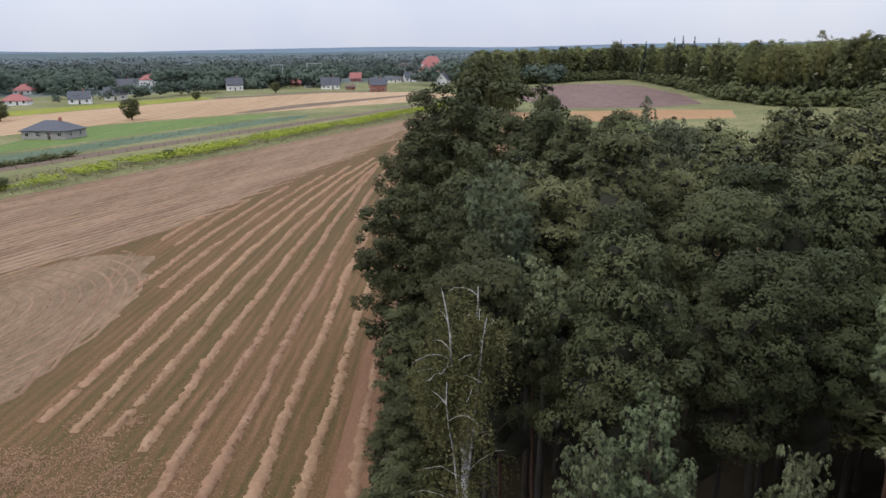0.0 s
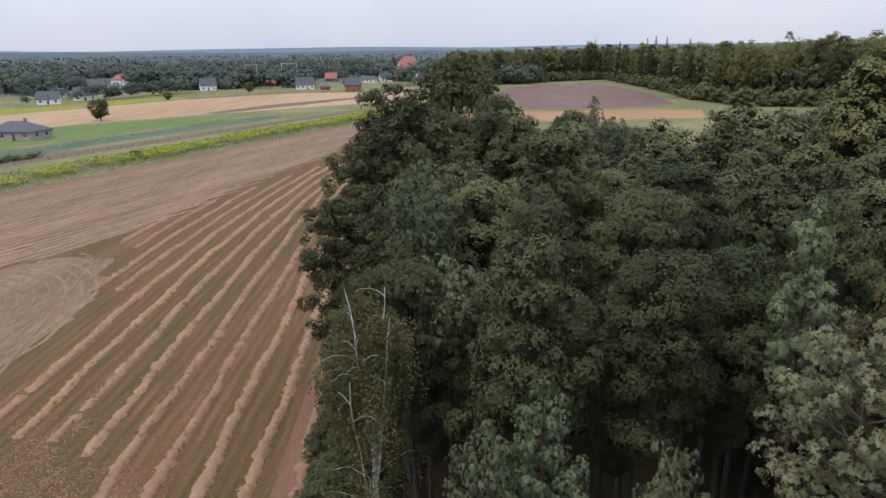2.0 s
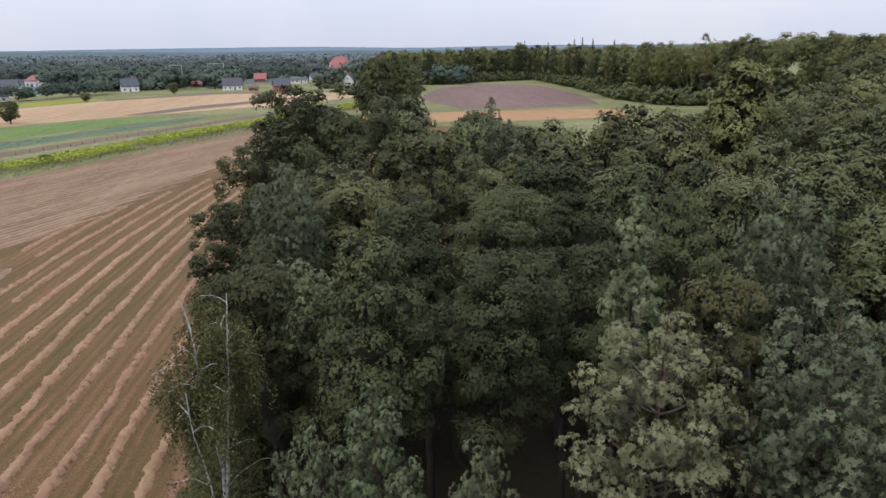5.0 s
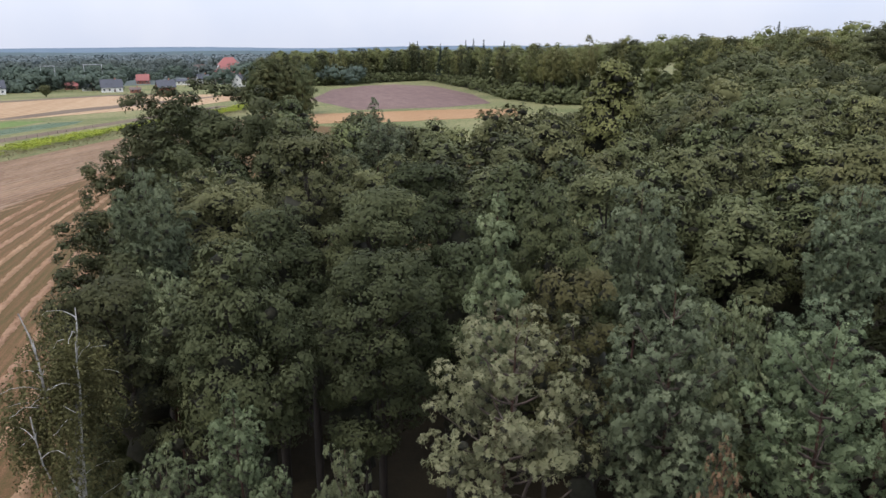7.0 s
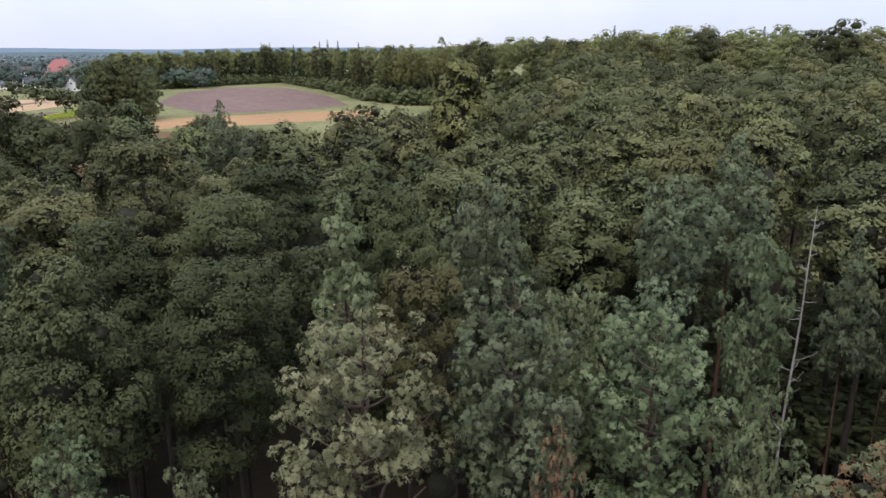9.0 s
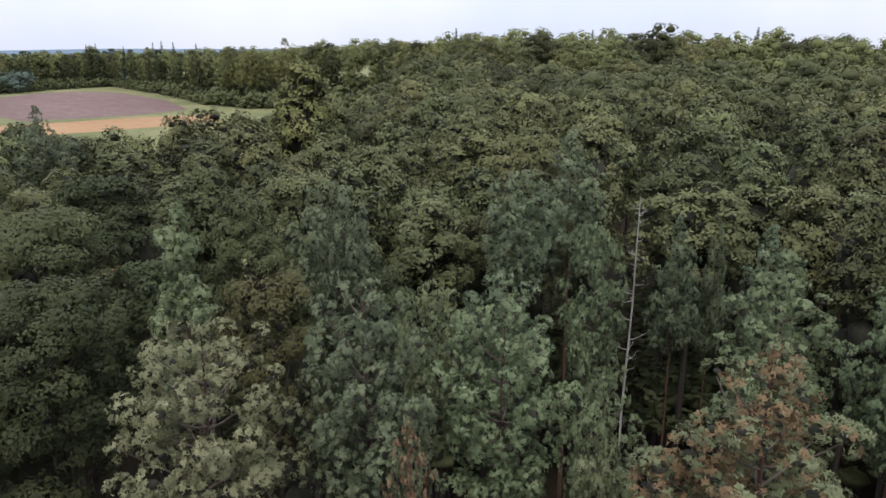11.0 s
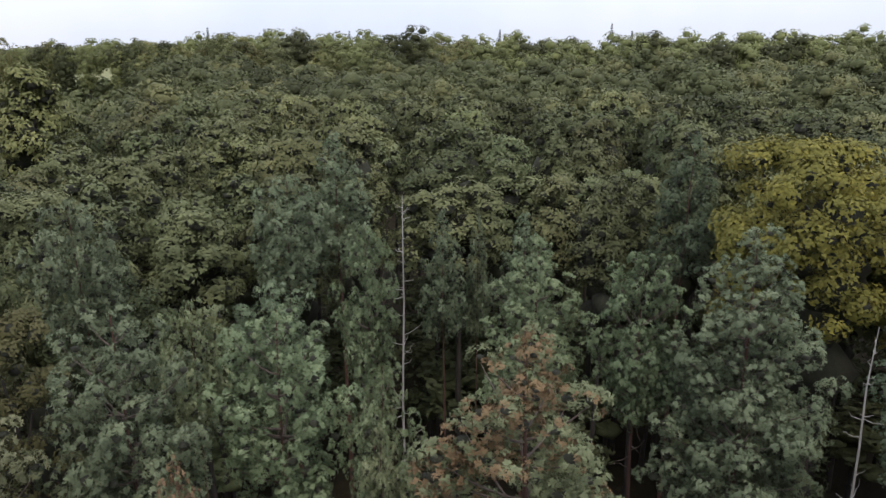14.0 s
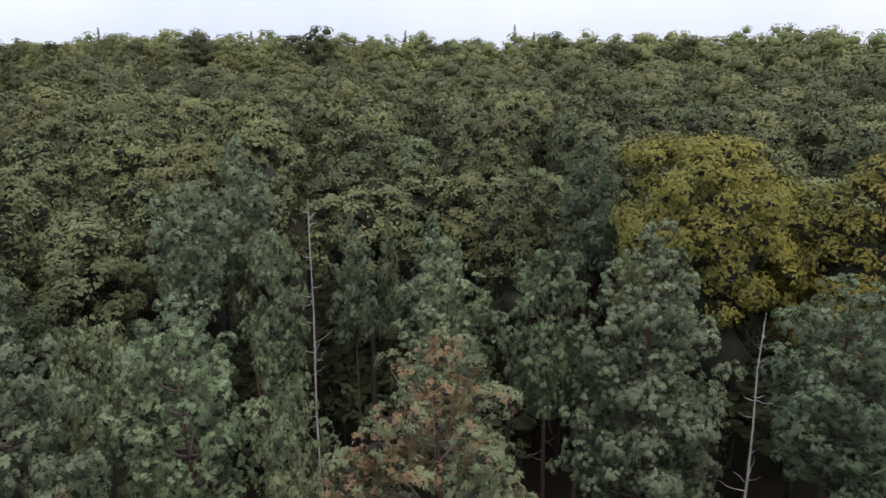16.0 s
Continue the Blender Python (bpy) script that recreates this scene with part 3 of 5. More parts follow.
# near broadleaved trees; the last two have shade put into their leaf colour
for i, (mat, word) in enumerate([(OAK, "green oak"), (OLIVE, "olive-green oak"), (DARKLEAF, "shade-darkened green oak"), (DARKLEAF, "shade-darkened green oak")]):
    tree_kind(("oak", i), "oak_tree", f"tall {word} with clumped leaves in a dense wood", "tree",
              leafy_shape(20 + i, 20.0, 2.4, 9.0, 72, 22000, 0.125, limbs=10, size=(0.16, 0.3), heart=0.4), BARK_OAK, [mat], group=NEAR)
for i, (mat, word) in enumerate([(OAK, "green"), (OLIVE, "olive-green"), (DARKLEAF, "dark green"), (BRIGHT, "fresh green"), (OAK, "green"), (OLIVE, "olive-green")]):
    tree_kind(("mid", i), "broadleaved_tree", f"{word} broadleaved tree in the closed canopy of the wood", "tree",
              leafy_shape(40 + i, 20.0, 2.1, 7.5, 44, 6400, 0.19, limbs=0), BARK_OAK, [mat], group=MID, limbs_as_parts=False)
    tree_kind(("back", i), "broadleaved_tree", f"{word} broadleaved tree deep in the closed canopy", "tree",
              leafy_shape(50 + i, 20.0, 2.2, 7.5, 36, 3400, 0.25, limbs=0), BARK_OAK, [mat], group=MID, limbs_as_parts=False)
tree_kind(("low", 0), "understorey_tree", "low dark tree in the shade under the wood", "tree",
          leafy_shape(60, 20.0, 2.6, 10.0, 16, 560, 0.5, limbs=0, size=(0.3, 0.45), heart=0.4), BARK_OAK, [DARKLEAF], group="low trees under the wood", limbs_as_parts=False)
tree_kind(("gold", 0), "yellowing_tree", "broadleaved tree turning yellow among green pines", "tree",
          leafy_shape(61, 20.0, 3.2, 9.0, 130, 26000, 0.15, limbs=6, size=(0.12, 0.22), heart=0.4), BARK_OAK, [GOLD])
tree_kind(("yel", 0), "young_hornbeam", "small yellow-green broadleaved tree between the pines", "tree",
          leafy_shape(62, 19.0, 1.3, 7.0, 50, 9000, 0.1, limbs=5), BARK_OAK, [BIRCHLEAF])
tree_kind(("grove", 0), "round_tree", "round leafy green tree standing free in the fields", "tree",
          leafy_shape(65, 20.0, 4.5, 19.0, 90, 3800, 0.5, limbs=0, full=True, size=(0.15, 0.26)), BARK_OAK, [OAK], limbs_as_parts=False)
tree_kind(("bush", 0), "round_bush", "round leafy green bush standing free beside the fields", "bush",
          leafy_shape(66, 8.0, 3.6, 7.2, 70, 3200, 0.42, limbs=0, full=True), BARK_OAK, [OAK], limbs_as_parts=False)
tree_kind(("poplar", 0), "olive_tall_tree", "tall pointed olive-green tree above the canopy", "tree",
          leafy_shape(63, 23.0, 2.7, 11.0, 80, 8000, 0.24, limbs=4, size=(0.16, 0.27), pointed=0.6), BARK_OAK, [TALLOLIVE])
tree_kind(("birch", 0), "birch_tree", "slender white-stemmed birch with thin hanging foliage at the field edge", "tree",
          birch_shape(70, 18.5, 2.0, 11.5, 1080, 24, 0.075), BARK_BIRCH, [BIRCHLEAF])
tree_kind(("birch", 1), "birch_tree", "thin pale birch on the edge of the wood", "tree",
          birch_shape(71, 18.5, 2.2, 11.0, 200, 16, 0.14), BARK_BIRCH, [BIRCHLEAF])
# pines: form, bough length, depth of the crown
PINES = {0: ("cone", 1.75, 5.2, NEEDLE, "green"), 1: ("round", 1.7, 4.6, NEEDLE, "green"), 2: ("round", 1.7, 5.0, NEEDLE_BLUE, "blue-green"),
         3: ("cone", 1.6, 5.6, NEEDLE_BLUE, "blue-green"), 4: ("broad", 1.9, 3.5, NEEDLE_PALE, "pale green"), 7: ("cone", 2.4, 7.6, NEEDLE_BLUE, "dull blue-green"), 8: ("thin", 0.85, 4.6, NEEDLE, "thin green")}
for i, (form, R, depth, mat, word) in PINES.items():
    tree_kind(("pine", i), "pine_tree", f"{word} Scots pine with reddish upper stem", "tree",
              pine_shape(80 + i, 20.0, R, depth, form, max(6, round(depth / 0.62)), 26, 0.105, blades=25, wide=0.2, bare=0.5 if form == "broad" else 0.3, fork=4 if form == "broad" else 0, puff=0.32 if form == "thin" else 0.42), BARK_PINE, [mat], TWIG, group=NEAR)
tree_kind(("pine", 5), "pine_tree", "Scots pine with patches of browned needles", "tree",
          pine_shape(90, 20.0, 1.75, 4.6, "cone", 9, 30, 0.09, blades=24, wide=0.2, brown=0.6, puff=0.38), BARK_PINE, [NEEDLE, NEEDLE_BROWN], TWIG, group=NEAR)

# ---------------------------------------------------------------- trees: places
rng = np.random.default_rng(7)
# x, y, height of the top, kind, reach of the crown
PINE_PLACES = [
    (5.2, 15.5, 17.3, 0, 1.25), (7.2, 12.6, 17.1, 1, 0.95), (3.4, 14.6, 16.6, 1, 0.9), (10.4, 12.6, 20.0, 4, 2.05),
    (12.35, 17.2, 21.4, 8, 1.0), (14.0, 11.3, 20.4, 2, 1.7), (16.6, 10.0, 19.7, 1, 1.65), (17.3, 7.8, 18.8, 1, 0.95),
    (11.9, 7.0, 19.9, 5, 0.8), (16.4, 6.9, 18.2, 0, 0.8), (16.3, 3.6, 20.9, 5, 2.25), (24.6, 7.6, 19.9, 0, 1.85),
    (22.4, 11.9, 20.1, 1, 1.1), (25.2, 4.7, 19.8, 1, 1.4), (25.0, 1.9, 20.8, 7, 2.7), (25.0, -2.7, 19.9, 2, 2.0),
]
PINE_PLACES_FAR = [
    (29.1, 18.9, 21.8, 3, 1.75), (25.0, 18.0, 20.7, 2, 1.55), (17.3, 18.1, 21.2, 2, 1.4), (29.0, 13.6, 19.2, 3, 1.05),
    (30.5, 13.0, 18.8, 3, 0.6), (36.6, 6.5, 21.7, 3, 1.65), (2.3, 26.8, 21.0, 2, 1.5), (17.5, 14.0, 18.9, 1, 1.0),
    (13.0, 41.2, 21.2, 2, 2.0), (3.0, 22.0, 18.5, 1, 1.3), (21.5, 14.8, 18.2, 2, 1.5), (33.0, 12.0, 18.5, 3, 1.4), (14.9, 52.4, 21.7, 3, 1.5),
]
FARPINES = {1: ("round", 1.7, 3.4, NEEDLE), 2: ("round", 1.7, 4.0, NEEDLE_BLUE), 3: ("cone", 1.6, 5.0, NEEDLE_BLUE)}
for i, (form, R, depth, mat) in FARPINES.items():
    tree_kind(("farpine", i), "pine_tree", "blue-green Scots pine standing among broadleaved trees" if mat == NEEDLE_BLUE else "green Scots pine standing among broadleaved trees", "tree",
              pine_shape(100 + i, 20.0, R, depth, form, 8, 20, 0.135, blades=17, wide=0.21, puff=0.44), BARK_PINE, [mat], TWIG, group=NEAR, limbs_as_parts=False)
for kind, kinds, places in (("pine", {**PINES, 5: ("cone", 1.75)}, PINE_PLACES), ("farpine", FARPINES, PINE_PLACES_FAR)):
    for x, y, top, k, reach in places:
        plant((kind, k), x, y, top, 20.0, reach / (kinds[k][1] + 0.3), rng.uniform(0, 360))
plant(("birch", 0), 0.6, 19.0, 18.7, 18.5, 1.0, 40)
plant(("birch", 1), -0.4, 61.5, 20.6, 18.5, 1.2, 10)
plant(("birch", 1), 3.0, 58.5, 20.8, 18.5, 1.2, 130)
plant(("yel", 0), 14.1, 14.6, 19.8, 19.0, 0.9, 0)
plant(("gold", 0), 35.2, 0.7, 21.9, 20.0, 1.12, 30)
plant(("gold", 0), 36.6, -3.6, 21.2, 20.0, 1.1, 150)
plant(("poplar", 0), 29.2, 43.0, 24.2, 23.0, 1.0, 0)
OAK_PLACES = [
    (4.9, 18.9, 19.9, 3, 0.85), (8.6, 20.6, 19.0, 2, 0.95), (2.0, 22.8, 18.3, 2, 0.9), (4.4, 29.6, 20.8, 1, 1.1),
    (8.1, 32.6, 21.2, 0, 1.1), (11.7, 34.2, 20.5, 1, 1.1), (6.4, 25.2, 19.6, 3, 1.0), (10.4, 26.6, 19.9, 2, 1.0),
    (14.2, 28.6, 20.2, 2, 1.0), (16.4, 22.6, 20.3, 3, 0.7), (12.9, 22.4, 18.6, 3, 0.9), (19.4, 24.4, 20.2, 0, 1.0),
    (1.6, 26.0, 18.0, 3, 0.8), (1.2, 32.5, 19.2, 3, 0.85), (19.6, 20.4, 18.8, 3, 0.9),
]
for x, y, top, k, w in OAK_PLACES:
    plant(("oak", k), x, y, top, 20.0, w, rng.uniform(0, 360))
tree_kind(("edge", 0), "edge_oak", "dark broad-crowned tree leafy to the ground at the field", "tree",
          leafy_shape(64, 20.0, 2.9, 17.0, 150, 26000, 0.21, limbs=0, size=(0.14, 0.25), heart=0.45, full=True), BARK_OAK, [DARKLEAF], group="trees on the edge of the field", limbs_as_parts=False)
EDGE_PLACES = [(-2.0, 43.5, 16.5, 1.0), (-1.4, 49.0, 19.5, 1.05), (-0.8, 54.0, 22.2, 1.15), (1.5, 57.0, 23.0, 1.2), (3.3, 49.8, 22.9, 1.25), (6.7, 47.7, 22.7, 1.2),
               (1.2, 44.0, 19.5, 0.95), (1.4, 38.0, 18.4, 0.85), (-2.0, 37.5, 11.0, 0.75), (-2.2, 32.0, 9.0, 0.7), (-2.4, 27.0, 8.0, 0.65), (-2.6, 22.5, 7.0, 0.6), (-2.0, 60.0, 18.5, 0.9)]
for x, y, top, w in EDGE_PLACES:
    plant(("edge", 0), x, y, top, 20.0, w, rng.uniform(0, 360), label="low dark tree leafy to the ground at the field" if top < 12 else "")

placed = [(p[0], p[1]) for p in PINE_PLACES + PINE_PLACES_FAR + OAK_PLACES + EDGE_PLACES] + [(0.9, 18.9), (14.1, 14.6), (35.2, 0.7), (36.6, -3.6), (29.0, 42.8), (-0.4, 61.5), (3.0, 58.5)]


def polar(x, y):
    return math.degrees(math.atan2(x - 6.0, y)), math.hypot(x - 6.0, y)


TALL_AZ = [-3, 2, 5.2, 9, 13.9, 16, 20.2, 23.7, 28.8, 33, 40, 50, 100, 120]
TALL_D = [640, 620, 562, 600, 655, 550, 395, 352, 345, 300, 240, 205, 190, 190]


def front(az):
    return float(np.interp(az, TALL_AZ, TALL_D))


def rise(x, y):
    """The ground's height: flat fields, a gentle hill under the tall wood."""
    az, d = polar(x, y)
    e = min(max((az - 22) / 25, 0), 1) * min(max((118 - az) / 15, 0), 1)
    return 6.0 * e * min(max((d - 130) / 220, 0), 1)


def in_wood(x, y):
    az, d = polar(x, y)
    if x < -4.0 or y < -30:
        return False
    if az > 112 and d > 45:
        return False
    if d < 60 + 6 * math.sin(az * 0.3):
        return True
    if az < 24:
        return False
    if az < 36:
        return d < 60 + (az - 24) * 8
    return d < front(az) - 4


fill, stuff_places = [], []
step = 4.3
for gx in np.arange(-4, 210, step):
    for gy in np.arange(-30, 230, step):
        x, y = gx + rng.uniform(-1.6, 1.6), gy + rng.uniform(-1.6, 1.6)
        if not in_wood(x, y):
            continue
        az, d = polar(x, y)
        if any((x - a) ** 2 + (y - b) ** 2 < (6.5 if d < 40 else 9) for a, b in placed):
            continue
        fill.append((d, az, x, y))
fill.sort()
for n, (d, az, x, y) in enumerate(fill):
    base = rise(x, y)
    if az < -30 and y > -4:
        continue
    # unseen trees under and behind the camera, added to block light from there
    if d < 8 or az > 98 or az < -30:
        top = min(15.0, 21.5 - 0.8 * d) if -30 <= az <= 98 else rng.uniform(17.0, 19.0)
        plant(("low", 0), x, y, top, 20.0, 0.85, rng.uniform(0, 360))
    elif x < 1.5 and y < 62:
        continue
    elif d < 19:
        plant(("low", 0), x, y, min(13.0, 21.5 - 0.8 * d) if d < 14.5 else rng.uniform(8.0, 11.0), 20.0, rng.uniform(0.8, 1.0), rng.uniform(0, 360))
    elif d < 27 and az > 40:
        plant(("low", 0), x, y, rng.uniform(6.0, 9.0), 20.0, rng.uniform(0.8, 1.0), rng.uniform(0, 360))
    elif d < 27:
        plant(("back", int(rng.integers(0, 3))), x, y, rng.uniform(9.0, 12.5), 20.0, rng.uniform(0.8, 1.0), rng.uniform(0, 360))
    elif d < 75:
        near = min(max((d - 27) / 20, 0), 1)
        kind = int(rng.integers(0, 6))
        top = 18.6 + 1.5 * near + rng.uniform(-1.3, 1.3)
        plant(("mid" if d < 46 else "back", kind), x, y, top, 20.0, rng.uniform(0.85, 1.15), rng.uniform(0, 360))
        if d < 58:
            plant(("low", 0), x + 2.1, y + 2.1, rng.uniform(6, 9), 20.0, rng.uniform(0.8, 1.0), rng.uniform(0, 360))
    else:
        stuff_places.append((x, y, base, d))

# ---------------------------------------------------------------- woods farther off


def crown_cloud(rng, x, y, z, R, depth, leaves, leaf):
    """One far crown: clumps on an uneven dome, each a close leaf mass under loose leaves."""
    k = 4 if leaves < 130 else max(7, min(13, leaves // 28))
    a, up = 2.4 * np.arange(k) + rng.uniform(0, 6.28), np.linspace(0.97, -0.45, k) + rng.uniform(-0.08, 0.08, k)
    flat = np.sqrt(np.maximum(1 - up ** 2, 0.05))
    D = np.stack([flat * np.cos(a), flat * np.sin(a), up], 1)
    lob = 1 + 0.2 * np.cos(3 * D[:, 0] + rng.uniform(0, 6)) * np.cos(2 * D[:, 1] + rng.uniform(0, 6))
    C = D * (lob * rng.uniform(0.7, 0.95, k))[:, None] * [R * 0.8, R * 0.8, depth * 0.42] + [x, y, z - depth * 0.5]
    rc = R * rng.uniform(0.32, 0.48, k) * (14 / k) ** 0.4
    C[:, 2] = np.minimum(C[:, 2], z - rc * 0.55)
    i = rng.integers(0, k, leaves)
    d = unit(rng.normal(size=(leaves, 3)) + 0.5 * D[i] + [0, 0, 0.5])
    P = C[i] + d * (rc[i] * rng.uniform(0.78, 1.1, leaves))[:, None] * [1, 1, 0.72]
    soft = unit(d * [0.8, 0.8, 1.0] + D[i] * 0.3 + [0, 0, 0.08])
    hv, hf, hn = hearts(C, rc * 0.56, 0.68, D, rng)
    return P, soft + rng.normal(size=P.shape) * 0.25, np.full(leaves, leaf), soft, hv, hf, hn


def canopy(name, label, places, material, rng):
    """One sheet of many crowns: (x, y, top, R, depth, leaves, leaf)."""
    Ps, Ns, Ss, As, Hv, Hf, Hn = zip(*[crown_cloud(rng, *p) for p in places])
    leafy = leaf_arrays(np.concatenate(Ps), np.concatenate(Ns), np.concatenate(Ss), rng, 0.44, 0.1, 3)
    facing = np.concatenate([np.repeat(np.concatenate(As), 3, 0), *Hn])
    V, F = join([leafy, *zip(Hv, Hf)])
    return tagged(new(name, mesh_of(name, V, F, material, False, 0, None, facing)), label, "trees", kind="stuff")


rng = np.random.default_rng(11)
sheets = {0: [], 1: [], 2: [], 3: []}
for x, y, base, d in stuff_places:
    if rng.uniform() < 0.56:
        continue
    R = rng.uniform(2.8, 4.3) * (1 + d / 700)
    leaf = 0.22 + d / 460
    leaves = int(min(1300, 26 * (R / leaf) ** 2))
    top = base * 0.6 + 19.6 + rng.normal(0, 1.8) + 0.9 * math.sin(x * 0.09) * math.cos(y * 0.07)
    sheets[int(rng.choice([0, 0, 1, 1, 2, 3]))].append((x, y, top, R, 9.0, leaves, leaf))
for k, (mat, word) in enumerate([(OAK, "green"), (OLIVE, "olive-green"), (DARKLEAF, "dark green"), (BRIGHT, "fresh green")]):
    canopy("wood_canopy", f"closed canopy of {word} broadleaved crowns", sheets[k], mat, rng)

# tall beech wood behind: the front rows are trees, the rest is a canopy
for i, mat in enumerate([BEECH, BEECH, DARKLEAF, OLIVE]):
    sh = leafy_shape(120 + i, 28.0, 4.6, 19.0, 80, 3400, 0.5, limbs=0, full=True, size=(0.15, 0.27), heart=0.4)
    tree_kind(("beech", i), "beech_tree", "tall beech with a long leafy crown in the far wood", "tree", sh, BARK_OAK, [mat], group="trees of the far wood", limbs_as_parts=False)


def spruce_shape(seed, H, R, tiers, per, leaf):
    rng = np.random.default_rng(seed)
    tp, tr = wobble_trunk(rng, H - 0.6, 0.22, 0.02, 0.1)
    P, N = [], []
    for t in range(tiers):
        rel = t / (tiers - 1)
        r = R * (1 - rel) ** 0.9 + 0.15
        n = max(4, int(per * (1.05 - rel)))
        a = rng.uniform(0, 6.28, n)
        q = r * rng.uniform(0.35, 1.05, n)
        P.append(np.stack([q * np.cos(a), q * np.sin(a), H * 0.25 + H * 0.75 * rel - 0.25 * q + rng.normal(0, 0.1, n)], 1))
        N.append(np.stack([0.6 * np.cos(a), 0.6 * np.sin(a), np.ones(n)], 1))
    P, N = np.concatenate(P), np.concatenate(N)
    V, F = leaf_arrays(P, N + rng.normal(size=P.shape) * 0.3, leaf, rng, 0.3)
    return (tp, tr), [], (V, F, 0)


tree_kind(("spruce", 0), "spruce_tree", "dark pointed spruce standing above the far canopy", "tree", spruce_shape(140, 28.0, 4.2, 30, 60, 1.1), BARK_OAK, [SPRUCE], group="spruces of the far wood", limbs_as_parts=False)

tall_stuff = {0: [], 1: [], 2: []}
edge_trees = 0
for az in np.arange(1.8, 118, 0.25):
    d0 = front(az)
    d = d0 + rng.uniform(0, 3)
    row = 0
    while d < d0 + 95:
        a = az + rng.uniform(-0.2, 0.2)
        arc = math.radians(0.25) * d
        if rng.uniform() < arc / ((7.8 if a < 34 else 10.5) + 0.9 * row ** 0.5):
            x, y = 6.0 + d * math.sin(radians(a)), d * math.cos(radians(a))
            base = rise(x, y)
            hill = min(max((a - 22) / 26, 0), 1)
            top = base + 26.5 + 0.6 * hill + rng.normal(0, 1.7) - (3.0 if (row == 0 and a > 36) else 0) - 1.6 * min(max((a - 45) / 15, 0), 1)
            if a < 12:
                top -= 4 - 0.25 * max(a, 0)
            if row < 2 and a < 62 and edge_trees < 290:
                edge_trees += 1
                plant(("beech", int(rng.choice([0, 0, 1, 1, 2, 3])) if a > 19 else int(rng.choice([2, 2, 0]))), x, y, top, 28.0, rng.uniform(0.7, 0.95) if a < 34 else rng.uniform(0.95, 1.25), rng.uniform(0, 360), base - 0.2)
            else:
                tall_stuff[int(rng.choice([0, 0, 0, 1, 2]))].append((x, y, top, rng.uniform(4.6, 6.6), 14.0, 1000 if row < 5 else 520, (0.45 if row < 5 else 0.65) + d / 1300))
        d += rng.uniform(7, 10)
        row += 1
for k, (mat, word) in enumerate([(BEECH, "yellowish green"), (OLIVE, "olive-green"), (DARKLEAF, "dark green")]):
    canopy("far_wood_canopy", f"{word} crowns of the tall wood on the hill", tall_stuff[k], mat, rng)
for a, d, top in [(13.2, 660, 36), (12.6, 660, 35), (17.0, 560, 35), (17.6, 545, 36), (18.4, 530, 35), (20.0, 470, 33), (39.8, 330, 37.5), (51, 330, 35.5), (50.3, 335, 36.5), (62, 320, 36), (70.5, 320, 38), (72.0, 320, 35), (29, 370, 32.5), (44.5, 330, 35), (15.0, 600, 33)]:
    x, y = 6.0 + d * math.sin(radians(a)), d * math.cos(radians(a))
    plant(("spruce", 0), x, y, top - 2.2, 28.0, 1.0, rng.uniform(0, 360), rise(x, y) - 0.2)
# undergrowth along the foot of the tall wood
shrubs = []
for az in np.arange(1.8, 36, 0.14):
    for q in range(2):
        d = front(az) - rng.uniform(-2, 9)
        shrubs.append((6.0 + d * math.sin(radians(az)), d * math.cos(radians(az)), rng.uniform(3.0, 9.0), rng.uniform(1.8, 3.4), 6.0, 26, 1.2))
for az in np.arange(1.8, 38, 0.3):
    for q in range(3):
        d = front(az) + 14 + 26 * q + rng.uniform(-6, 6)
        shrubs.append((6.0 + d * math.sin(radians(az)), d * math.cos(radians(az)), rng.uniform(11, 17), rng.uniform(3.5, 5.0), 16.0, 30, 2.6))
canopy("undergrowth", "dark green shrubs along the foot of the far wood", shrubs, OAK, rng)

# ---------------------------------------------------------------- ground and fields
U2, N2 = np.array([0.407, 0.913]), np.array([-0.913, 0.407])


def strip(s, c):
    """A place by its distance along and across the strip fields."""
    p = U2 * s + N2 * c
    return float(p[0]), float(p[1])


def ground_sheet():
    V, F = [], []
    rad = [0, 15, 30, 50, 75, 100, 130, 160, 190, 220, 260, 300, 350, 400, 470, 560, 700, 1000, 1600, 2600, 4200]
    ang = np.radians(np.arange(0, 360, 5))
    for r in rad[1:]:
        for a in ang:
            x, y = 6 + r * math.sin(a), r * math.cos(a)
            V.append((x, y, rise(x, y) - 0.6 * min(rise(x, y), 1.0)))
    n = len(ang)
    V.append((6, 0, 0))
    for i in range(len(rad) - 2):
        for j in range(n):
            F.append((i * n + j, i * n + (j + 1) % n, (i + 1) * n + (j + 1) % n, (i + 1) * n + j))
    for j in range(0, n, 2):
        F.append((len(V) - 1, (j + 2) % n, (j + 1) % n, j))
    return mesh_of("ground", V, np.array(F)[:, ::-1], GRASS)


tagged(new("ground", ground_sheet()), "grassy ground with dry patches reaching to the horizon", "ground", kind="structure")


def field(name, label, outline, material, z):
    """A field: a flat sheet with a low edge."""
    bm = bmesh.new()
    f = bm.faces.new([bm.verts.new((x, y, z)) for x, y in outline])
    bm.normal_update()
    if f.normal.z < 0:
        f.normal_flip()
    ext = bmesh.ops.extrude_face_region(bm, geom=[f])
    for v in ext["geom"]:
        if isinstance(v, bmesh.types.BMVert):
            v.co.z = -0.02
    for g in list(bm.faces):
        if abs(g.calc_center_median().z + 0.02) < 1e-5:
            bm.faces.remove(g)
    bmesh.ops.triangulate(bm, faces=[g for g in bm.faces if len(g.verts) > 4])
    bmesh.ops.recalc_face_normals(bm, faces=bm.faces)
    return tagged(new(name, bm_mesh(name, bm, material)), label, "field", kind="structure")


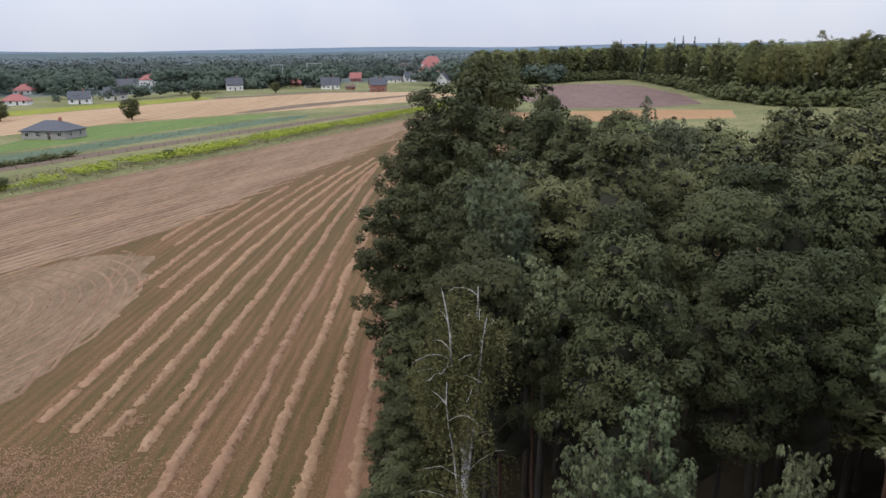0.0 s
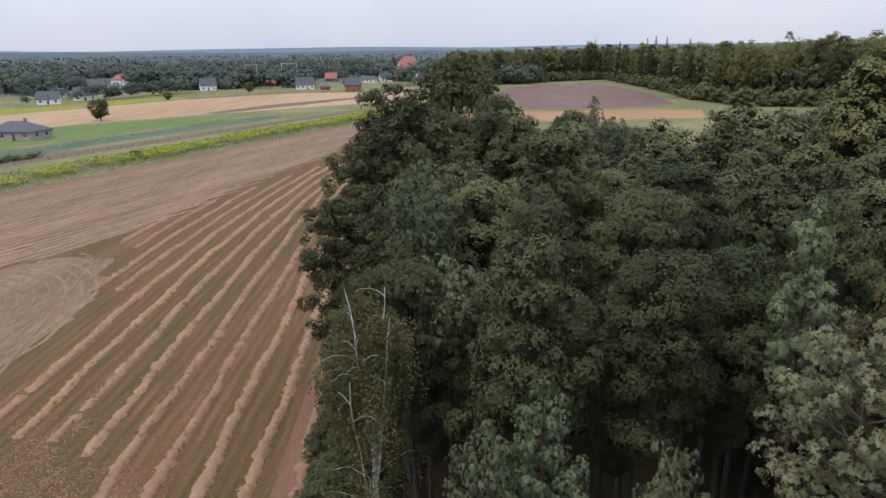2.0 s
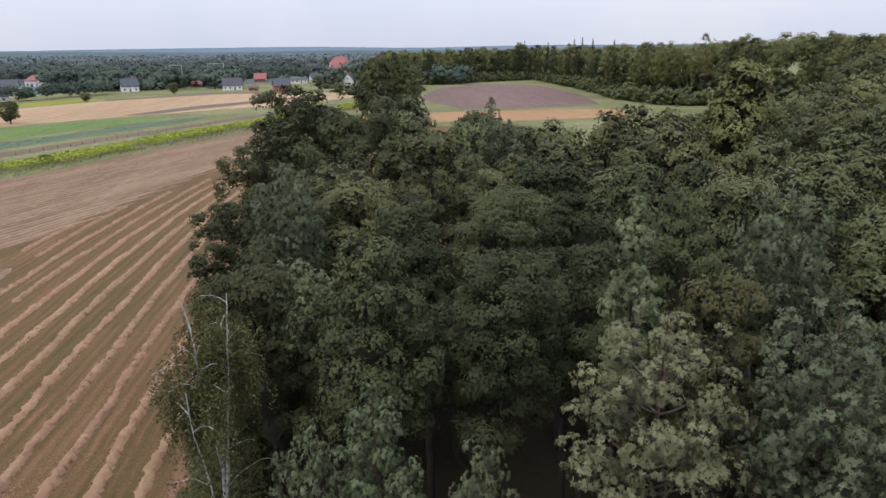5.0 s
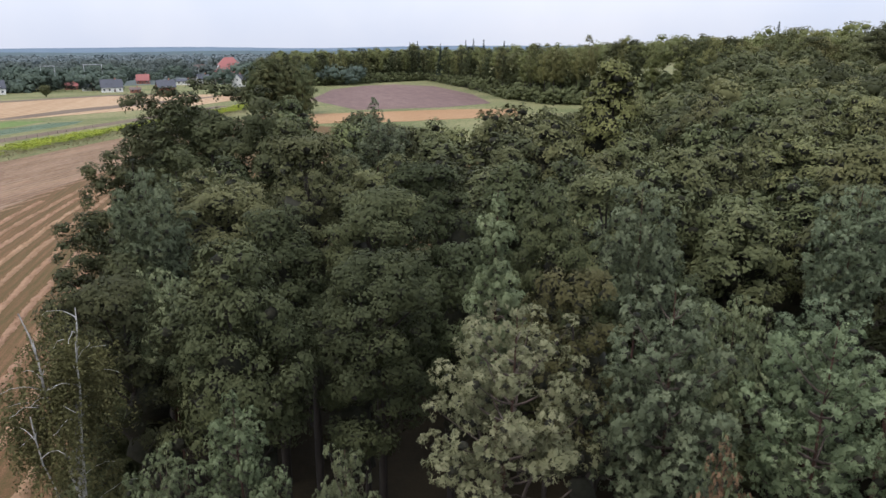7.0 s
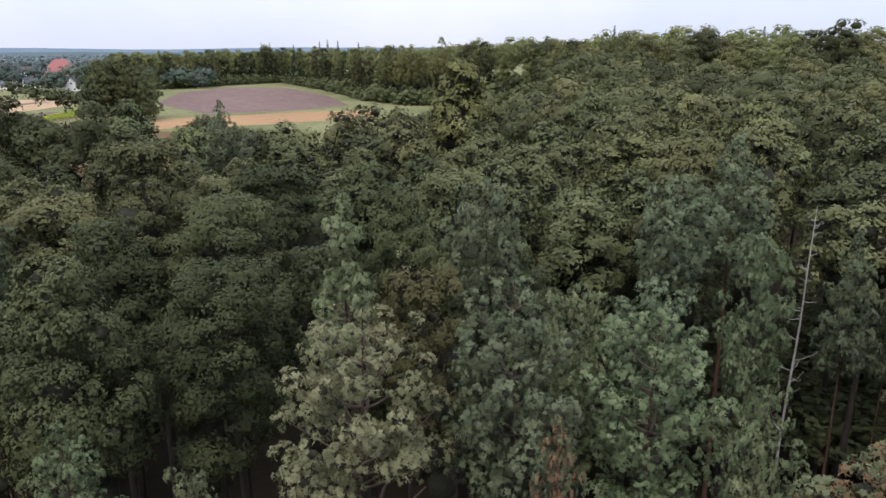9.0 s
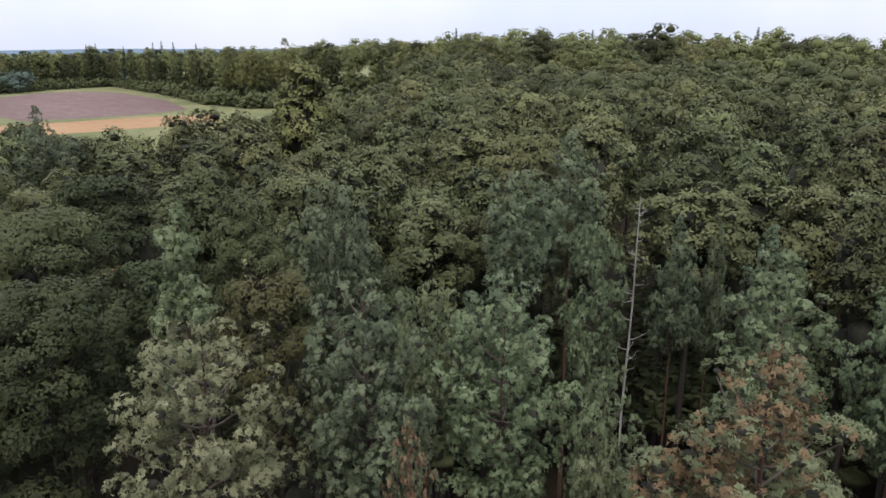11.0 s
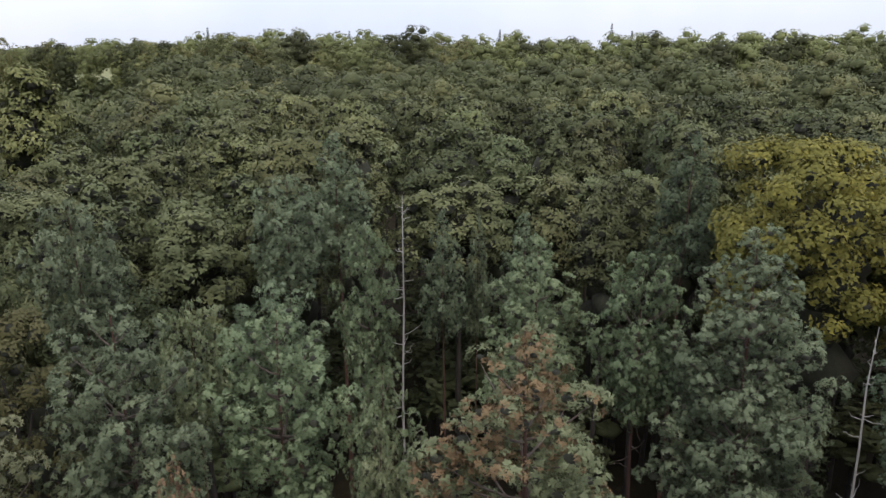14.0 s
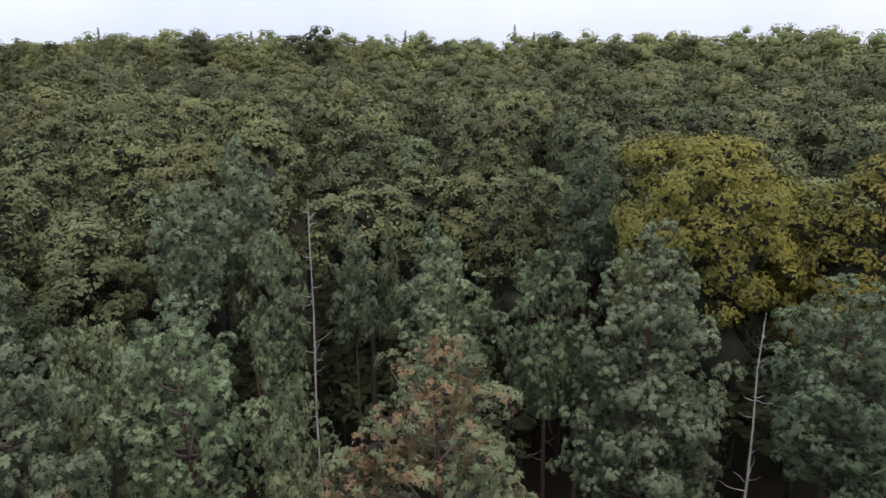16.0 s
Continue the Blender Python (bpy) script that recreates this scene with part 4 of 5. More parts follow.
def ragged(outline, amp, seed):
    """An outline whose edges wander, as straw fades into stubble."""
    r = np.random.default_rng(seed)
    out = []
    for (x0, y0), (x1, y1) in zip(outline, outline[1:] + outline[:1]):
        n = max(1, int(math.hypot(x1 - x0, y1 - y0) / 1.6))
        for k in range(n):
            t = k / n
            out.append((x0 + (x1 - x0) * t + r.normal(0, amp), y0 + (y1 - y0) * t + r.normal(0, amp * 1.5)))
    return out


far_edge = [strip(s, 125.6) for s in (-60, 40, 85, 120, 165, 215, 262)]
field("stubble_field", "mown field of tan stubble with green undergrowth", [(-4.2, -60), (-4.4, 40), (-3.8, 75), (40, 82), (60, 150), (40, 240), (18, 262)] + far_edge[::-1] + [(-150, -60)], STUBBLE, 0.04)
field("combed_stubble", "paler stubble combed along the far edge of the field", [(-47, 88), (-40.5, 104), (-31, 150), (-23, 178), (-14, 238), (10, 262)] + [strip(s, 125.2) for s in (250, 215, 165, 120, 85, 40, 0, -40)] + [(-95, 30)], STUBBLE_FAR, 0.06)
field("turning_stubble", "pale stubble where the machine turned", ragged([(-33.5, 45), (-32.5, 70), (-38, 88), (-46.5, 87), (-94, 29), (-80, -20), (-45, 10), (-34, 34)], 0.55, 5), TURNED, 0.055)
field("soil_strip", "bare reddish soil along the edge of the wood", [(-7.3, 20), (-7.0, 60), (-6.4, 90), (-3.6, 90), (-3.3, 60), (-3.6, 20)], SOIL, 0.06)
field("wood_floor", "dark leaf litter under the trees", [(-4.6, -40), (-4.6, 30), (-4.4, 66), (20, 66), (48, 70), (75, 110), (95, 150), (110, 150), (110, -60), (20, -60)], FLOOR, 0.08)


def hill_floor():
    """Leaf litter under the tall wood and the wood in front of it, laid on the rising ground."""
    V, rows_of = [], 0
    az = np.arange(-4, 119, 1.5)
    for t in np.linspace(0, 1, 12):
        for a in az:
            d1 = front(a)
            d0 = d1 - 2 if a < 30 else (80 if a > 36 else d1 - 2 - (d1 - 82) * (a - 30) / 6)
            d = d0 + (d1 + 190 - d0) * t
            x, y = 6 + d * math.sin(radians(a)), d * math.cos(radians(a))
            V.append((x, y, rise(x, y) + 0.12))
    n = len(az)
    F = [(i * n + j, (i + 1) * n + j, (i + 1) * n + j + 1, i * n + j + 1) for i in range(11) for j in range(n - 1)]
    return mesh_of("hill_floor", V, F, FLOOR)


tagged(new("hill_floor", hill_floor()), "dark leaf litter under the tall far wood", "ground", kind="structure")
field("track", "bare brown farm track between the strips", [strip(40, 158), strip(330, 151), strip(330, 157), strip(40, 167)], TRACK, 0.05)
field("cabbage_bed", "strip of bluish-green cabbages", [strip(20, 169), strip(240, 169), strip(252, 174), strip(240, 181), strip(20, 183)], CABBED, 0.05)
field("green_field", "strip of fresh green crop", [strip(110, 189), strip(235, 186), strip(250, 189), strip(246, 200), strip(190, 224), strip(170, 224)], CROP, 0.05)
field("house_lawn", "mown lawn round the bungalow", [strip(40, 184), strip(168, 184), strip(182, 224), strip(40, 232)], GRASS, 0.045)
field("ripe_field", "wide field of golden stubble", [strip(60, 236), strip(170, 228), strip(196, 228), strip(255, 205), strip(290, 190), strip(330, 170), strip(400, 166), strip(424, 205), strip(400, 268), strip(320, 294), strip(230, 298), strip(100, 312), strip(40, 312)], WHEAT, 0.05)
field("headland", "brown ploughed headland in the golden field", [strip(252, 207), strip(400, 190), strip(405, 196), strip(300, 218), strip(250, 214)], TRACK, 0.07)
field("village_edge_soil", "bare soil beside the houses", [strip(330, 296), strip(404, 262), strip(418, 232), strip(426, 236), strip(414, 272), strip(340, 304)], TRACK, 0.07)
field("lime_strip", "strip of yellow-green mustard", [strip(120, 302), strip(230, 301), strip(322, 298), strip(340, 300), strip(342, 322), strip(250, 330), strip(120, 345)], LIME, 0.05)
field("ploughed_field", "bare mauve-brown ploughed field below the far wood", [(38, 395), (52, 318), (92, 318), (122, 336), (136, 410), (140, 520), (118, 560), (92, 548), (62, 500)], PLOUGH, 0.05)
field("meadow_margin", "green margin round the ploughed field", [(20, 420), (40, 306), (132, 310), (140, 330), (146, 400), (154, 540), (140, 600), (90, 575), (50, 530)], GRASS, 0.03)
field("orange_stubble", "narrow field of orange stubble", [(0, 262), (60, 258), (132, 268), (140, 296), (92, 306), (10, 300)], ORANGE, 0.05)


field("far_plain", "plain of woods and plots beyond the village, blue haze put into its colour", [(-520, 560), (-330, 470), (-215, 470), (-150, 600), (-60, 640), (0, 620), (60, 700), (520, 3300), (-2900, 3200)], HAZEGROUND, 0.04)


def tufts(name, label, places, leaf, material, rng, up=0.6, slim=0.36, category="plants"):
    P = np.array(places)
    N = rng.normal(size=P.shape) + [0, 0, up]
    V, F = leaf_arrays(P, N, leaf, rng, slim)
    return tagged(new(name, mesh_of(name, V, F, material)), label, category, kind="stuff")


# goldenrod along the field edge, weeds and cabbages
rng = np.random.default_rng(17)
spots, weeds = [], []
for n in range(64000):
    s = rng.uniform(60, 330)
    c = rng.uniform(130, 146)
    w = 3.5 * math.sin(s * 0.09) + 2.0 * math.sin(s * 0.23 + 1)
    in_band = (105 < s < 146 and 131.5 < c + w * 0.3 < 139.0) or (s > 140 and 132.5 < c + w * 0.35 < 141.5) or (s < 100 and c + w < 136)
    in_band = in_band and math.sin(s * 0.13 + 2) + 0.5 * math.sin(s * 0.41) + 0.1 * (c - 136) > -1.15
    x, y = strip(s, c)
    if in_band:
        spots.append((x, y, rng.uniform(0.5, 1.5) + 0.2 * math.sin(s * 1.1)))
    elif rng.uniform() < 0.2:
        weeds.append((x, y, rng.uniform(0.1, 0.7)))
for n in range(3500):
    x, y = strip(rng.uniform(40, 320), rng.uniform(125.0, 131.5))
    weeds.append((x, y, rng.uniform(0.1, 0.9)))
tufts("goldenrod", "band of yellow flowering weeds along the field", spots, 0.42, FLOWER, rng, 2.2)
tufts("dry_weeds", "dry grass and weeds between the strips", weeds, 0.4, WEED, rng, 2.0)
heads = []
for c in np.arange(170, 181, 0.9):
    for s in np.arange(95, 245, 1.1):
        x, y = strip(s + rng.uniform(-0.2, 0.2), c)
        heads.append((x, y, 0.25))
tufts("cabbages", "rows of bluish-green cabbage heads", heads, 0.5, CABBAGE, rng, 5.0)

# ---------------------------------------------------------------- windrows of straw


def windrow(line, width, height, rng, across=6):
    """A lumpy ridge of raked straw along a line."""
    line = np.asarray(line)
    n = len(line)
    d = unit(np.gradient(line, axis=0))
    side = np.stack([-d[:, 1], d[:, 0]], 1)
    q = np.linspace(-1, 1, across)
    V = np.zeros((n, across, 3))
    lump = np.convolve(rng.normal(0, 1, n + 6), np.ones(3) / 3, "valid")[:n]
    slow = np.convolve(rng.normal(0, 1, n + 40), np.ones(15) / 6, "valid")[:n]
    w = width * (0.46 + 0.1 * lump + 0.035 * slow)
    for j, u in enumerate(q):
        off = w * u + rng.normal(0, 0.06 * width, n) + 0.05 * slow * width
        V[:, j, :2] = line + side * off[:, None]
        V[:, j, 2] = 0.065 + np.maximum(height * (1 - u * u) * (1 + 0.7 * lump) + rng.normal(0, 0.16 * height, n) * (1 - abs(u) * 0.6), -0.06)
    V[:, 0, 2] = V[:, -1, 2] = 0.0
    V[0, :, 2] = V[-1, :, 2] = 0.0
    a = np.arange(n - 1)[:, None] * across
    j = np.arange(across - 1)[None]
    F = np.stack([a + j, a + j + across, a + j + across + 1, a + j + 1], -1).reshape(-1, 4)
    # loose stalks on the ridge
    k = int(n * 3.5) if height > 0.11 else n
    i = rng.integers(0, n, k)
    u = rng.uniform(-1.15, 1.15, k)
    P = np.concatenate([line[i] + side[i] * (w[i] * u)[:, None], (0.07 + height * np.maximum(1 - u * u, 0) + rng.uniform(0, 0.05, k))[:, None]], 1)
    L = leaf_arrays(P, rng.normal(size=(k, 3)) * 0.5 + [0, 0, 1], 0.42 * width, rng, 0.07, 0.12, 3)
    return join([as_tris(V.reshape(-1, 3), F), L])


rng = np.random.default_rng(23)
ROWLABEL = "long raked row of tan straw on the stubble"


def lay(line, width, height, label=ROWLABEL, material=STRAW):
    ob = new("straw_windrow", mesh_of("straw_windrow", *windrow(line, width, height, rng), material))
    return tagged(ob, label, "windrow", "straw windrows on the field")


def top_end(x):
    return float(np.interp(x, [-41, -37, -31, -26, -20, -14, -6], [107, 125, 150, 172, 195, 225, 235]))


x0 = -40.3
while x0 < -5.5:
    start = 20.0
    for lim, st in ((-38.5, 95), (-35.5, 92), (-31, 74), (-28.4, 44.5), (-25.5, 43.0), (-22.5, 42.5), (-19.4, 40.5), (-16.8, 34)):
        if x0 < lim:
            start = st
            break
    y = np.arange(start, top_end(x0), 0.22)
    bend = np.interp(x0, [-40, -37, -32, -21, -17, -6], [0.0009, 0.00095, 0.0010, 0.0007, 0.0002, 0.0001])
    x = x0 + bend * np.maximum(y - 70, 0) ** 2 + 0.12 * np.sin(y * 0.21 + x0) + 0.06 * np.sin(y * 0.55)
    keep = x < -5.2 + np.maximum(y - 80, 0) * 0.2
    lay(np.stack([x, y], 1)[keep], 0.95, 0.14)
    x0 += 2.88
for c in np.arange(77, 124.5, 1.75):
    s = np.arange(10 + (124 - c) * 0.1, 262, 0.8)
    pts = U2 * s[:, None] + N2 * (c + 0.25 * np.sin(s * 0.13 + c))[:, None]
    lim = np.interp(pts[:, 1], [30, 88, 104, 150, 178, 238, 262], [-58, -46.5, -38.5, -29, -21, -12, 10])
    pts = pts[(pts[:, 0] < lim) & (pts[:, 0] > -110)]
    if len(pts) > 6:
        lay(pts, 0.8, 0.07, "flattened row of straw along the far edge of the field", FLATSTRAW)
for r in np.arange(4.5, 36, 1.9):
    a = np.radians(np.arange(-75, 95, 16 / r))
    pts = np.stack([-50 + r * np.cos(a) * 0.75, 64 + r * np.sin(a)], 1)
    lim = np.interp(pts[:, 1], [40, 46, 60, 75, 92], [-34, -33, -32.5, -34, -43])
    pts = pts[(pts[:, 0] < lim) & (pts @ N2 < 76)]
    if len(pts) > 8:
        lay(pts, 0.6, 0.03, "flattened curved row of straw where the machine turned", FLATSTRAW)
# strewn straw at the near ends of the rows
stalks = []
for n in range(110):
    x, y = rng.normal(-27, 7.5), rng.normal(36, 4.5)
    if y > 44.5 - (x + 30) * 0.22 + rng.normal(0, 2.5) or x < -48 or x > -9:
        continue
    k, spread = int(rng.uniform(110, 300)), rng.uniform(0.3, 0.9)
    stalks.append(np.array([x, y, 0.09]) + rng.normal(size=(k, 3)) * [spread, spread * 1.4, 0.025])
stalks = np.concatenate(stalks)
mats = leaf_arrays(stalks, rng.normal(size=stalks.shape) * 0.35 + [0, 0, 1], 0.3, rng, 0.1, 0.05, 3)
tagged(new("strewn_straw", mesh_of("strewn_straw", *mats, STRAW)), "loose strewn mats of straw at the ends of the rows", "straw", kind="stuff")

# ---------------------------------------------------------------- houses


def box(x0, x1, y0, y1, z0, z1):
    V = [(x0, y0, z0), (x1, y0, z0), (x1, y1, z0), (x0, y1, z0), (x0, y0, z1), (x1, y0, z1), (x1, y1, z1), (x0, y1, z1)]
    F = [(0, 3, 2, 1), (4, 5, 6, 7), (0, 1, 5, 4), (1, 2, 6, 5), (2, 3, 7, 6), (3, 0, 4, 7)]
    return np.array(V, float), np.array(F)


def roof_arrays(w, d, eave, ridge, hip, over=0.5, thick=0.22):
    """A gabled or hipped roof slab over a body w by d."""
    X, Y = w / 2 + over, d / 2 + over
    rx = max(X - (Y if hip else 0), 0.6)
    lo = eave - over * (ridge - eave) / (d / 2)
    V, F = [], []
    for dz in (0, -thick):
        V += [(-X, -Y, lo + dz), (X, -Y, lo + dz), (X, Y, lo + dz), (-X, Y, lo + dz), (-rx, 0, ridge + dz), (rx, 0, ridge + dz)]
    top = [(0, 1, 5, 4), (2, 3, 4, 5)] + ([(1, 2, 5, 5), (3, 0, 4, 4)] if hip else [])
    bm = bmesh.new()
    vs = [bm.verts.new(v) for v in V]
    for f in top:
        ids = list(dict.fromkeys(f))
        bm.faces.new([vs[i] for i in ids])
        bm.faces.new([vs[i + 6] for i in ids][::-1])
    rim = [(0, 1), (1, 2), (2, 3), (3, 0)] if hip else [(0, 1), (1, 5), (5, 2), (2, 3), (3, 4), (4, 0)]
    for a, b in rim:
        bm.faces.new([vs[a + 6], vs[b + 6], vs[b], vs[a]])
    return bm


def house(x, y, turn, w, d, eave, ridge, hip, wall_mat, roof_mat, label, storeys=1, name="house", dormers=0):
    ob = new(name)
    ob.matrix_basis = pose(x, y, 0, 0, 0, turn)
    tagged(ob, label, "house", "houses of the village")
    bm = bmesh.new()
    pts = [(-w / 2, -d / 2), (w / 2, -d / 2), (w / 2, d / 2), (-w / 2, d / 2)]
    low = [bm.verts.new((*p, 0)) for p in pts]
    high = [bm.verts.new((*p, eave)) for p in pts]
    for i in range(4):
        j = (i + 1) % 4
        if not hip and i in (1, 3):
            peak = bm.verts.new(((w / 2 if i == 1 else -w / 2), 0, ridge - 0.25))
            bm.faces.new([low[i], low[j], high[j], peak, high[i]])
        else:
            bm.faces.new([low[i], low[j], high[j], high[i]])
    part("wall", bm_mesh("wall", bm, wall_mat), ob)
    roof = part("roof", bm_mesh("roof", roof_arrays(w, d, eave, ridge, hip), roof_mat), ob)
    part("chimney", mesh_of("chimney", *box(w * 0.16, w * 0.16 + 0.7, -0.4, 0.4, ridge - 1.4, ridge + 0.9), BRICKWALL), roof)
    nwin = max(2, int(w / 3.2))
    glass = mesh_of("pane", *box(-0.55, 0.55, -0.02, 0.02, 0.06, 1.24), GLASS)
    frame_mesh = mesh_of("window_frame", *join([box(-0.63, 0.63, -0.05, 0.01, 1.24, 1.32), box(-0.63, 0.63, -0.05, 0.01, -0.02, 0.06), box(-0.63, -0.55, -0.05, 0.01, 0.06, 1.24), box(0.55, 0.63, -0.05, 0.01, 0.06, 1.24), box(-0.03, 0.03, -0.05, -0.02, 0.06, 1.24)]), FRAME)

    def window(px, py, pz, rz):
        win = part("window", frame_mesh, ob)
        win.matrix_basis = pose(px, py, pz, 0, 0, rz)
        part("pane", glass, win)

    for st in range(storeys):
        for k in range(nwin):
            px = -w / 2 + w * (k + 0.5) / nwin
            if st == 0 and k == nwin // 2:
                continue
            window(px, -d / 2 - 0.03, 1.0 + 2.7 * st, 0)
    for sgn, rz in ((1, 90), (-1, -90)):
        for k in (-1, 1):
            window(sgn * (w / 2 + 0.03), k * d * 0.22, 1.0, rz)
        if not hip and ridge - eave > 2.5:
            window(sgn * (w / 2 + 0.03), 0, eave + 0.2, rz)
    dx = -w / 2 + w * (nwin // 2 + 0.5) / nwin
    part("door", mesh_of("door", *box(dx - 0.5, dx + 0.5, -d / 2 - 0.06, -d / 2 + 0.02, 0.05, 2.1), BROWNTILE), ob)
    for k in range(dormers):
        part("skylight", mesh_of("skylight", *box(-w * 0.25 + k * w * 0.25 - 0.4, -w * 0.25 + k * w * 0.25 + 0.4, -d * 0.3 - 0.5, -d * 0.3 + 0.4, eave + (ridge - eave) * 0.4 - 0.1, eave + (ridge - eave) * 0.4 + 0.12), GLASS), roof)
    return ob


house(-125.0, 226.5, -10, 15.5, 10, 3.0, 5.6, True, GREYWALL, SLATE, "unfinished grey bungalow with a dark hipped roof", 1)
house(-200, 394, 18, 11, 8, 3.3, 6.8, False, WHITEWALL, SLATE, "white house with a grey gabled roof", 1, dormers=2)
house(-194, 424, 20, 12, 9, 3.6, 7.6, False, WHITEWALL, SLATE, "white house with a large grey roof and skylights", 1, dormers=3)
house(-244, 552, 15, 12, 9, 3.8, 8.4, False, WHITEWALL, SLATE, "white house with a grey roof among trees", 1)
house(-233, 390, 12, 13, 9, 2.8, 5.8, True, WHITEWALL, REDTILE, "low house with a red hipped roof", 1)
house(-295, 505, 12, 12, 10, 3.2, 7.0, True, WHITEWALL, REDTILE, "house with a red roof behind trees", 1)
house(-262, 640, 10, 14, 10, 5.0, 9.0, True, WHITEWALL, REDTILE, "house with a wide red roof behind a hedge", 1)
house(-152, 523, 22, 11, 9, 4.2, 9.0, False, WHITEWALL, SLATE, "white gabled house with a grey roof", 2)
house(-83, 527, 12, 13, 9, 3.6, 8.4, False, WHITEWALL, SLATE, "white house with a dark steep roof", 1, dormers=2)
house(-80, 660, 0, 10, 8, 3.4, 8.0, False, BRICKWALL, REDTILE, "small house with a red roof", 1)
house(-44, 482, 14, 10.5, 8.5, 5.0, 9.0, False, BRICKWALL, SLATE, "unfinished red brick house with a grey roof", 2)
house(-66, 510, 10, 6.5, 5, 2.4, 3.6, False, BRICKWALL, BROWNTILE, "low brick shed with a brown roof", 1, "shed")
house(-102, 552, 10, 9, 6, 2.6, 4.2, False, WHITEWALL, SLATE, "low outbuilding with a grey roof", 1, "shed")
house(-12, 760, 5, 27, 14, 7.0, 14.5, True, WHITEWALL, REDTILE, "large house with a bright red roof", 2)
house(-14, 900, 5, 26, 16, 12.0, 20.0, True, WHITEWALL, REDTILE, "tall house with a red roof behind the village", 2)
house(-30, 640, 20, 10, 8, 4.0, 8.0, False, WHITEWALL, SLATE, "small white gabled house among trees", 1)
house(-44, 630, 10, 14, 7, 3.0, 4.6, False, WHITEWALL, SLATE, "long low white building", 1, "shed")
house(0, 570, 70, 9, 9, 4.5, 9.5, False, WHITEWALL, SLATE, "white gabled house beside the grove", 2)
house(-52, 980, 5, 14, 10, 7.0, 11.0, False, WHITEWALL, BROWNTILE, "white house above the trees", 2)
house(-465, 930, 20, 34, 12, 6.0, 9.0, False, WHITEWALL, SLATE, "long pale building among far trees", 2)
house(-55, 590, 10, 9, 6, 2.5, 3.6, False, GREYWALL, SLATE, "low grey garage between the houses", 1, "shed")
house(-118, 575, 15, 8, 6, 3.0, 5.0, False, BRICKWALL, REDTILE, "brick house with a red roof", 1)


def tall_frame(x, y, turn, w, h):
    ob = tagged(new("rail_gantry"), "grey steel gantry above the trees", "gantry", "gantries by the railway")
    ob.matrix_basis = pose(x, y, 0, 0, 0, turn)
    for sx in (-1, 1):
        part("post", mesh_of("post", *box(sx * w / 2 - 0.16, sx * w / 2 + 0.16, -0.16, 0.16, 0, h), STEEL), ob)
    part("beam", mesh_of("beam", *box(-w / 2 - 0.6, w / 2 + 0.6, -0.2, 0.2, h, h + 0.5), STEEL), ob)


tall_frame(-138, 600, 10, 9, 16)
tall_frame(-105, 590, 10, 12, 17)

# ---------------------------------------------------------------- village trees and far woods
rng = np.random.default_rng(31)
village = []


def wooded(n, xs, ys, tops, Rs, leaves=46):
    for k in range(n):
        x, y = rng.uniform(*xs), rng.uniform(*ys)
        R = rng.uniform(*Rs)
        village.append((x, y, rng.uniform(*tops), R, R * 1.9, 160, R * 0.2))


wooded(50, (-330, -215), (425, 560), (7, 12), (2.5, 4.5))
wooded(24, (-240, -205), (400, 440), (3, 6), (1.5, 2.5))
wooded(60, (-130, -5), (560, 640), (6, 11), (2.5, 4.5))
wooded(40, (-95, -40), (640, 740), (9, 14), (3, 5))
for k in range(2300):
    d = 560 + 2200 * rng.uniform() ** 1.7
    az = rng.uniform(-44, 9)
    x, y = d * math.sin(radians(az)), d * math.cos(radians(az))
    if any(abs(x - a) < 16 and -75 < y - b < 10 for a, b in ((-12, 760), (-14, 900), (-30, 640), (-44, 630), (-52, 980), (-465, 930), (-268, 655), (-80, 660), (-152, 523), (-244, 552))):
        continue
    if az > -6 and d < 800 and rng.uniform() < 0.6:
        continue
    R = rng.uniform(4.0, 9.0) * (1 + d / 1500)
    village.append((x, y, rng.uniform(6, 15) + d * 0.003, R, R * 1.2, 150, R * 0.2))
HOUSES = ((-200, 394), (-194, 424), (-244, 552), (-233, 390), (-295, 505), (-262, 640), (-152, 523), (-83, 527), (-80, 660), (-44, 482), (-66, 510), (-102, 552), (-12, 760), (-14, 900), (-30, 640), (-44, 630), (0, 570), (-52, 980), (-465, 930), (-55, 590), (-118, 575))


def before_house(x, y, top):
    """Whether a tree would stand close in front of a house, as seen from the field."""
    for hx, hy in HOUSES:
        hd, td = math.hypot(hx, hy), math.hypot(x, y)
        if hd - 190 < td < hd + 8 and abs(math.atan2(x, y) - math.atan2(hx, hy)) * td < 9:
            return True
    return False


village = [v for v in village if not before_house(v[0], v[1], v[2])]
for k in range(70):
    t = k / 69
    R = rng.uniform(2.2, 3.6)
    village.append((-189 + 31 * t + rng.normal(0, 2), 414 + 84 * t + rng.normal(0, 4), rng.uniform(6, 9.5), R, R * 2, 170, R * 0.18))
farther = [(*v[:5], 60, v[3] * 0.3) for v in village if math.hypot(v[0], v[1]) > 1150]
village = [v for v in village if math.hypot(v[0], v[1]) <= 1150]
canopy("far_village_trees", "far mixed trees beyond the village, haze put into their colour", farther, FARWOODS, rng)
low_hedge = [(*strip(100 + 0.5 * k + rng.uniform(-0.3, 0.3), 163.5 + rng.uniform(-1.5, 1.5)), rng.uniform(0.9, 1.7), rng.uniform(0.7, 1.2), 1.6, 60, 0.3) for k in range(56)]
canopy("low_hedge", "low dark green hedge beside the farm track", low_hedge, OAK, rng)
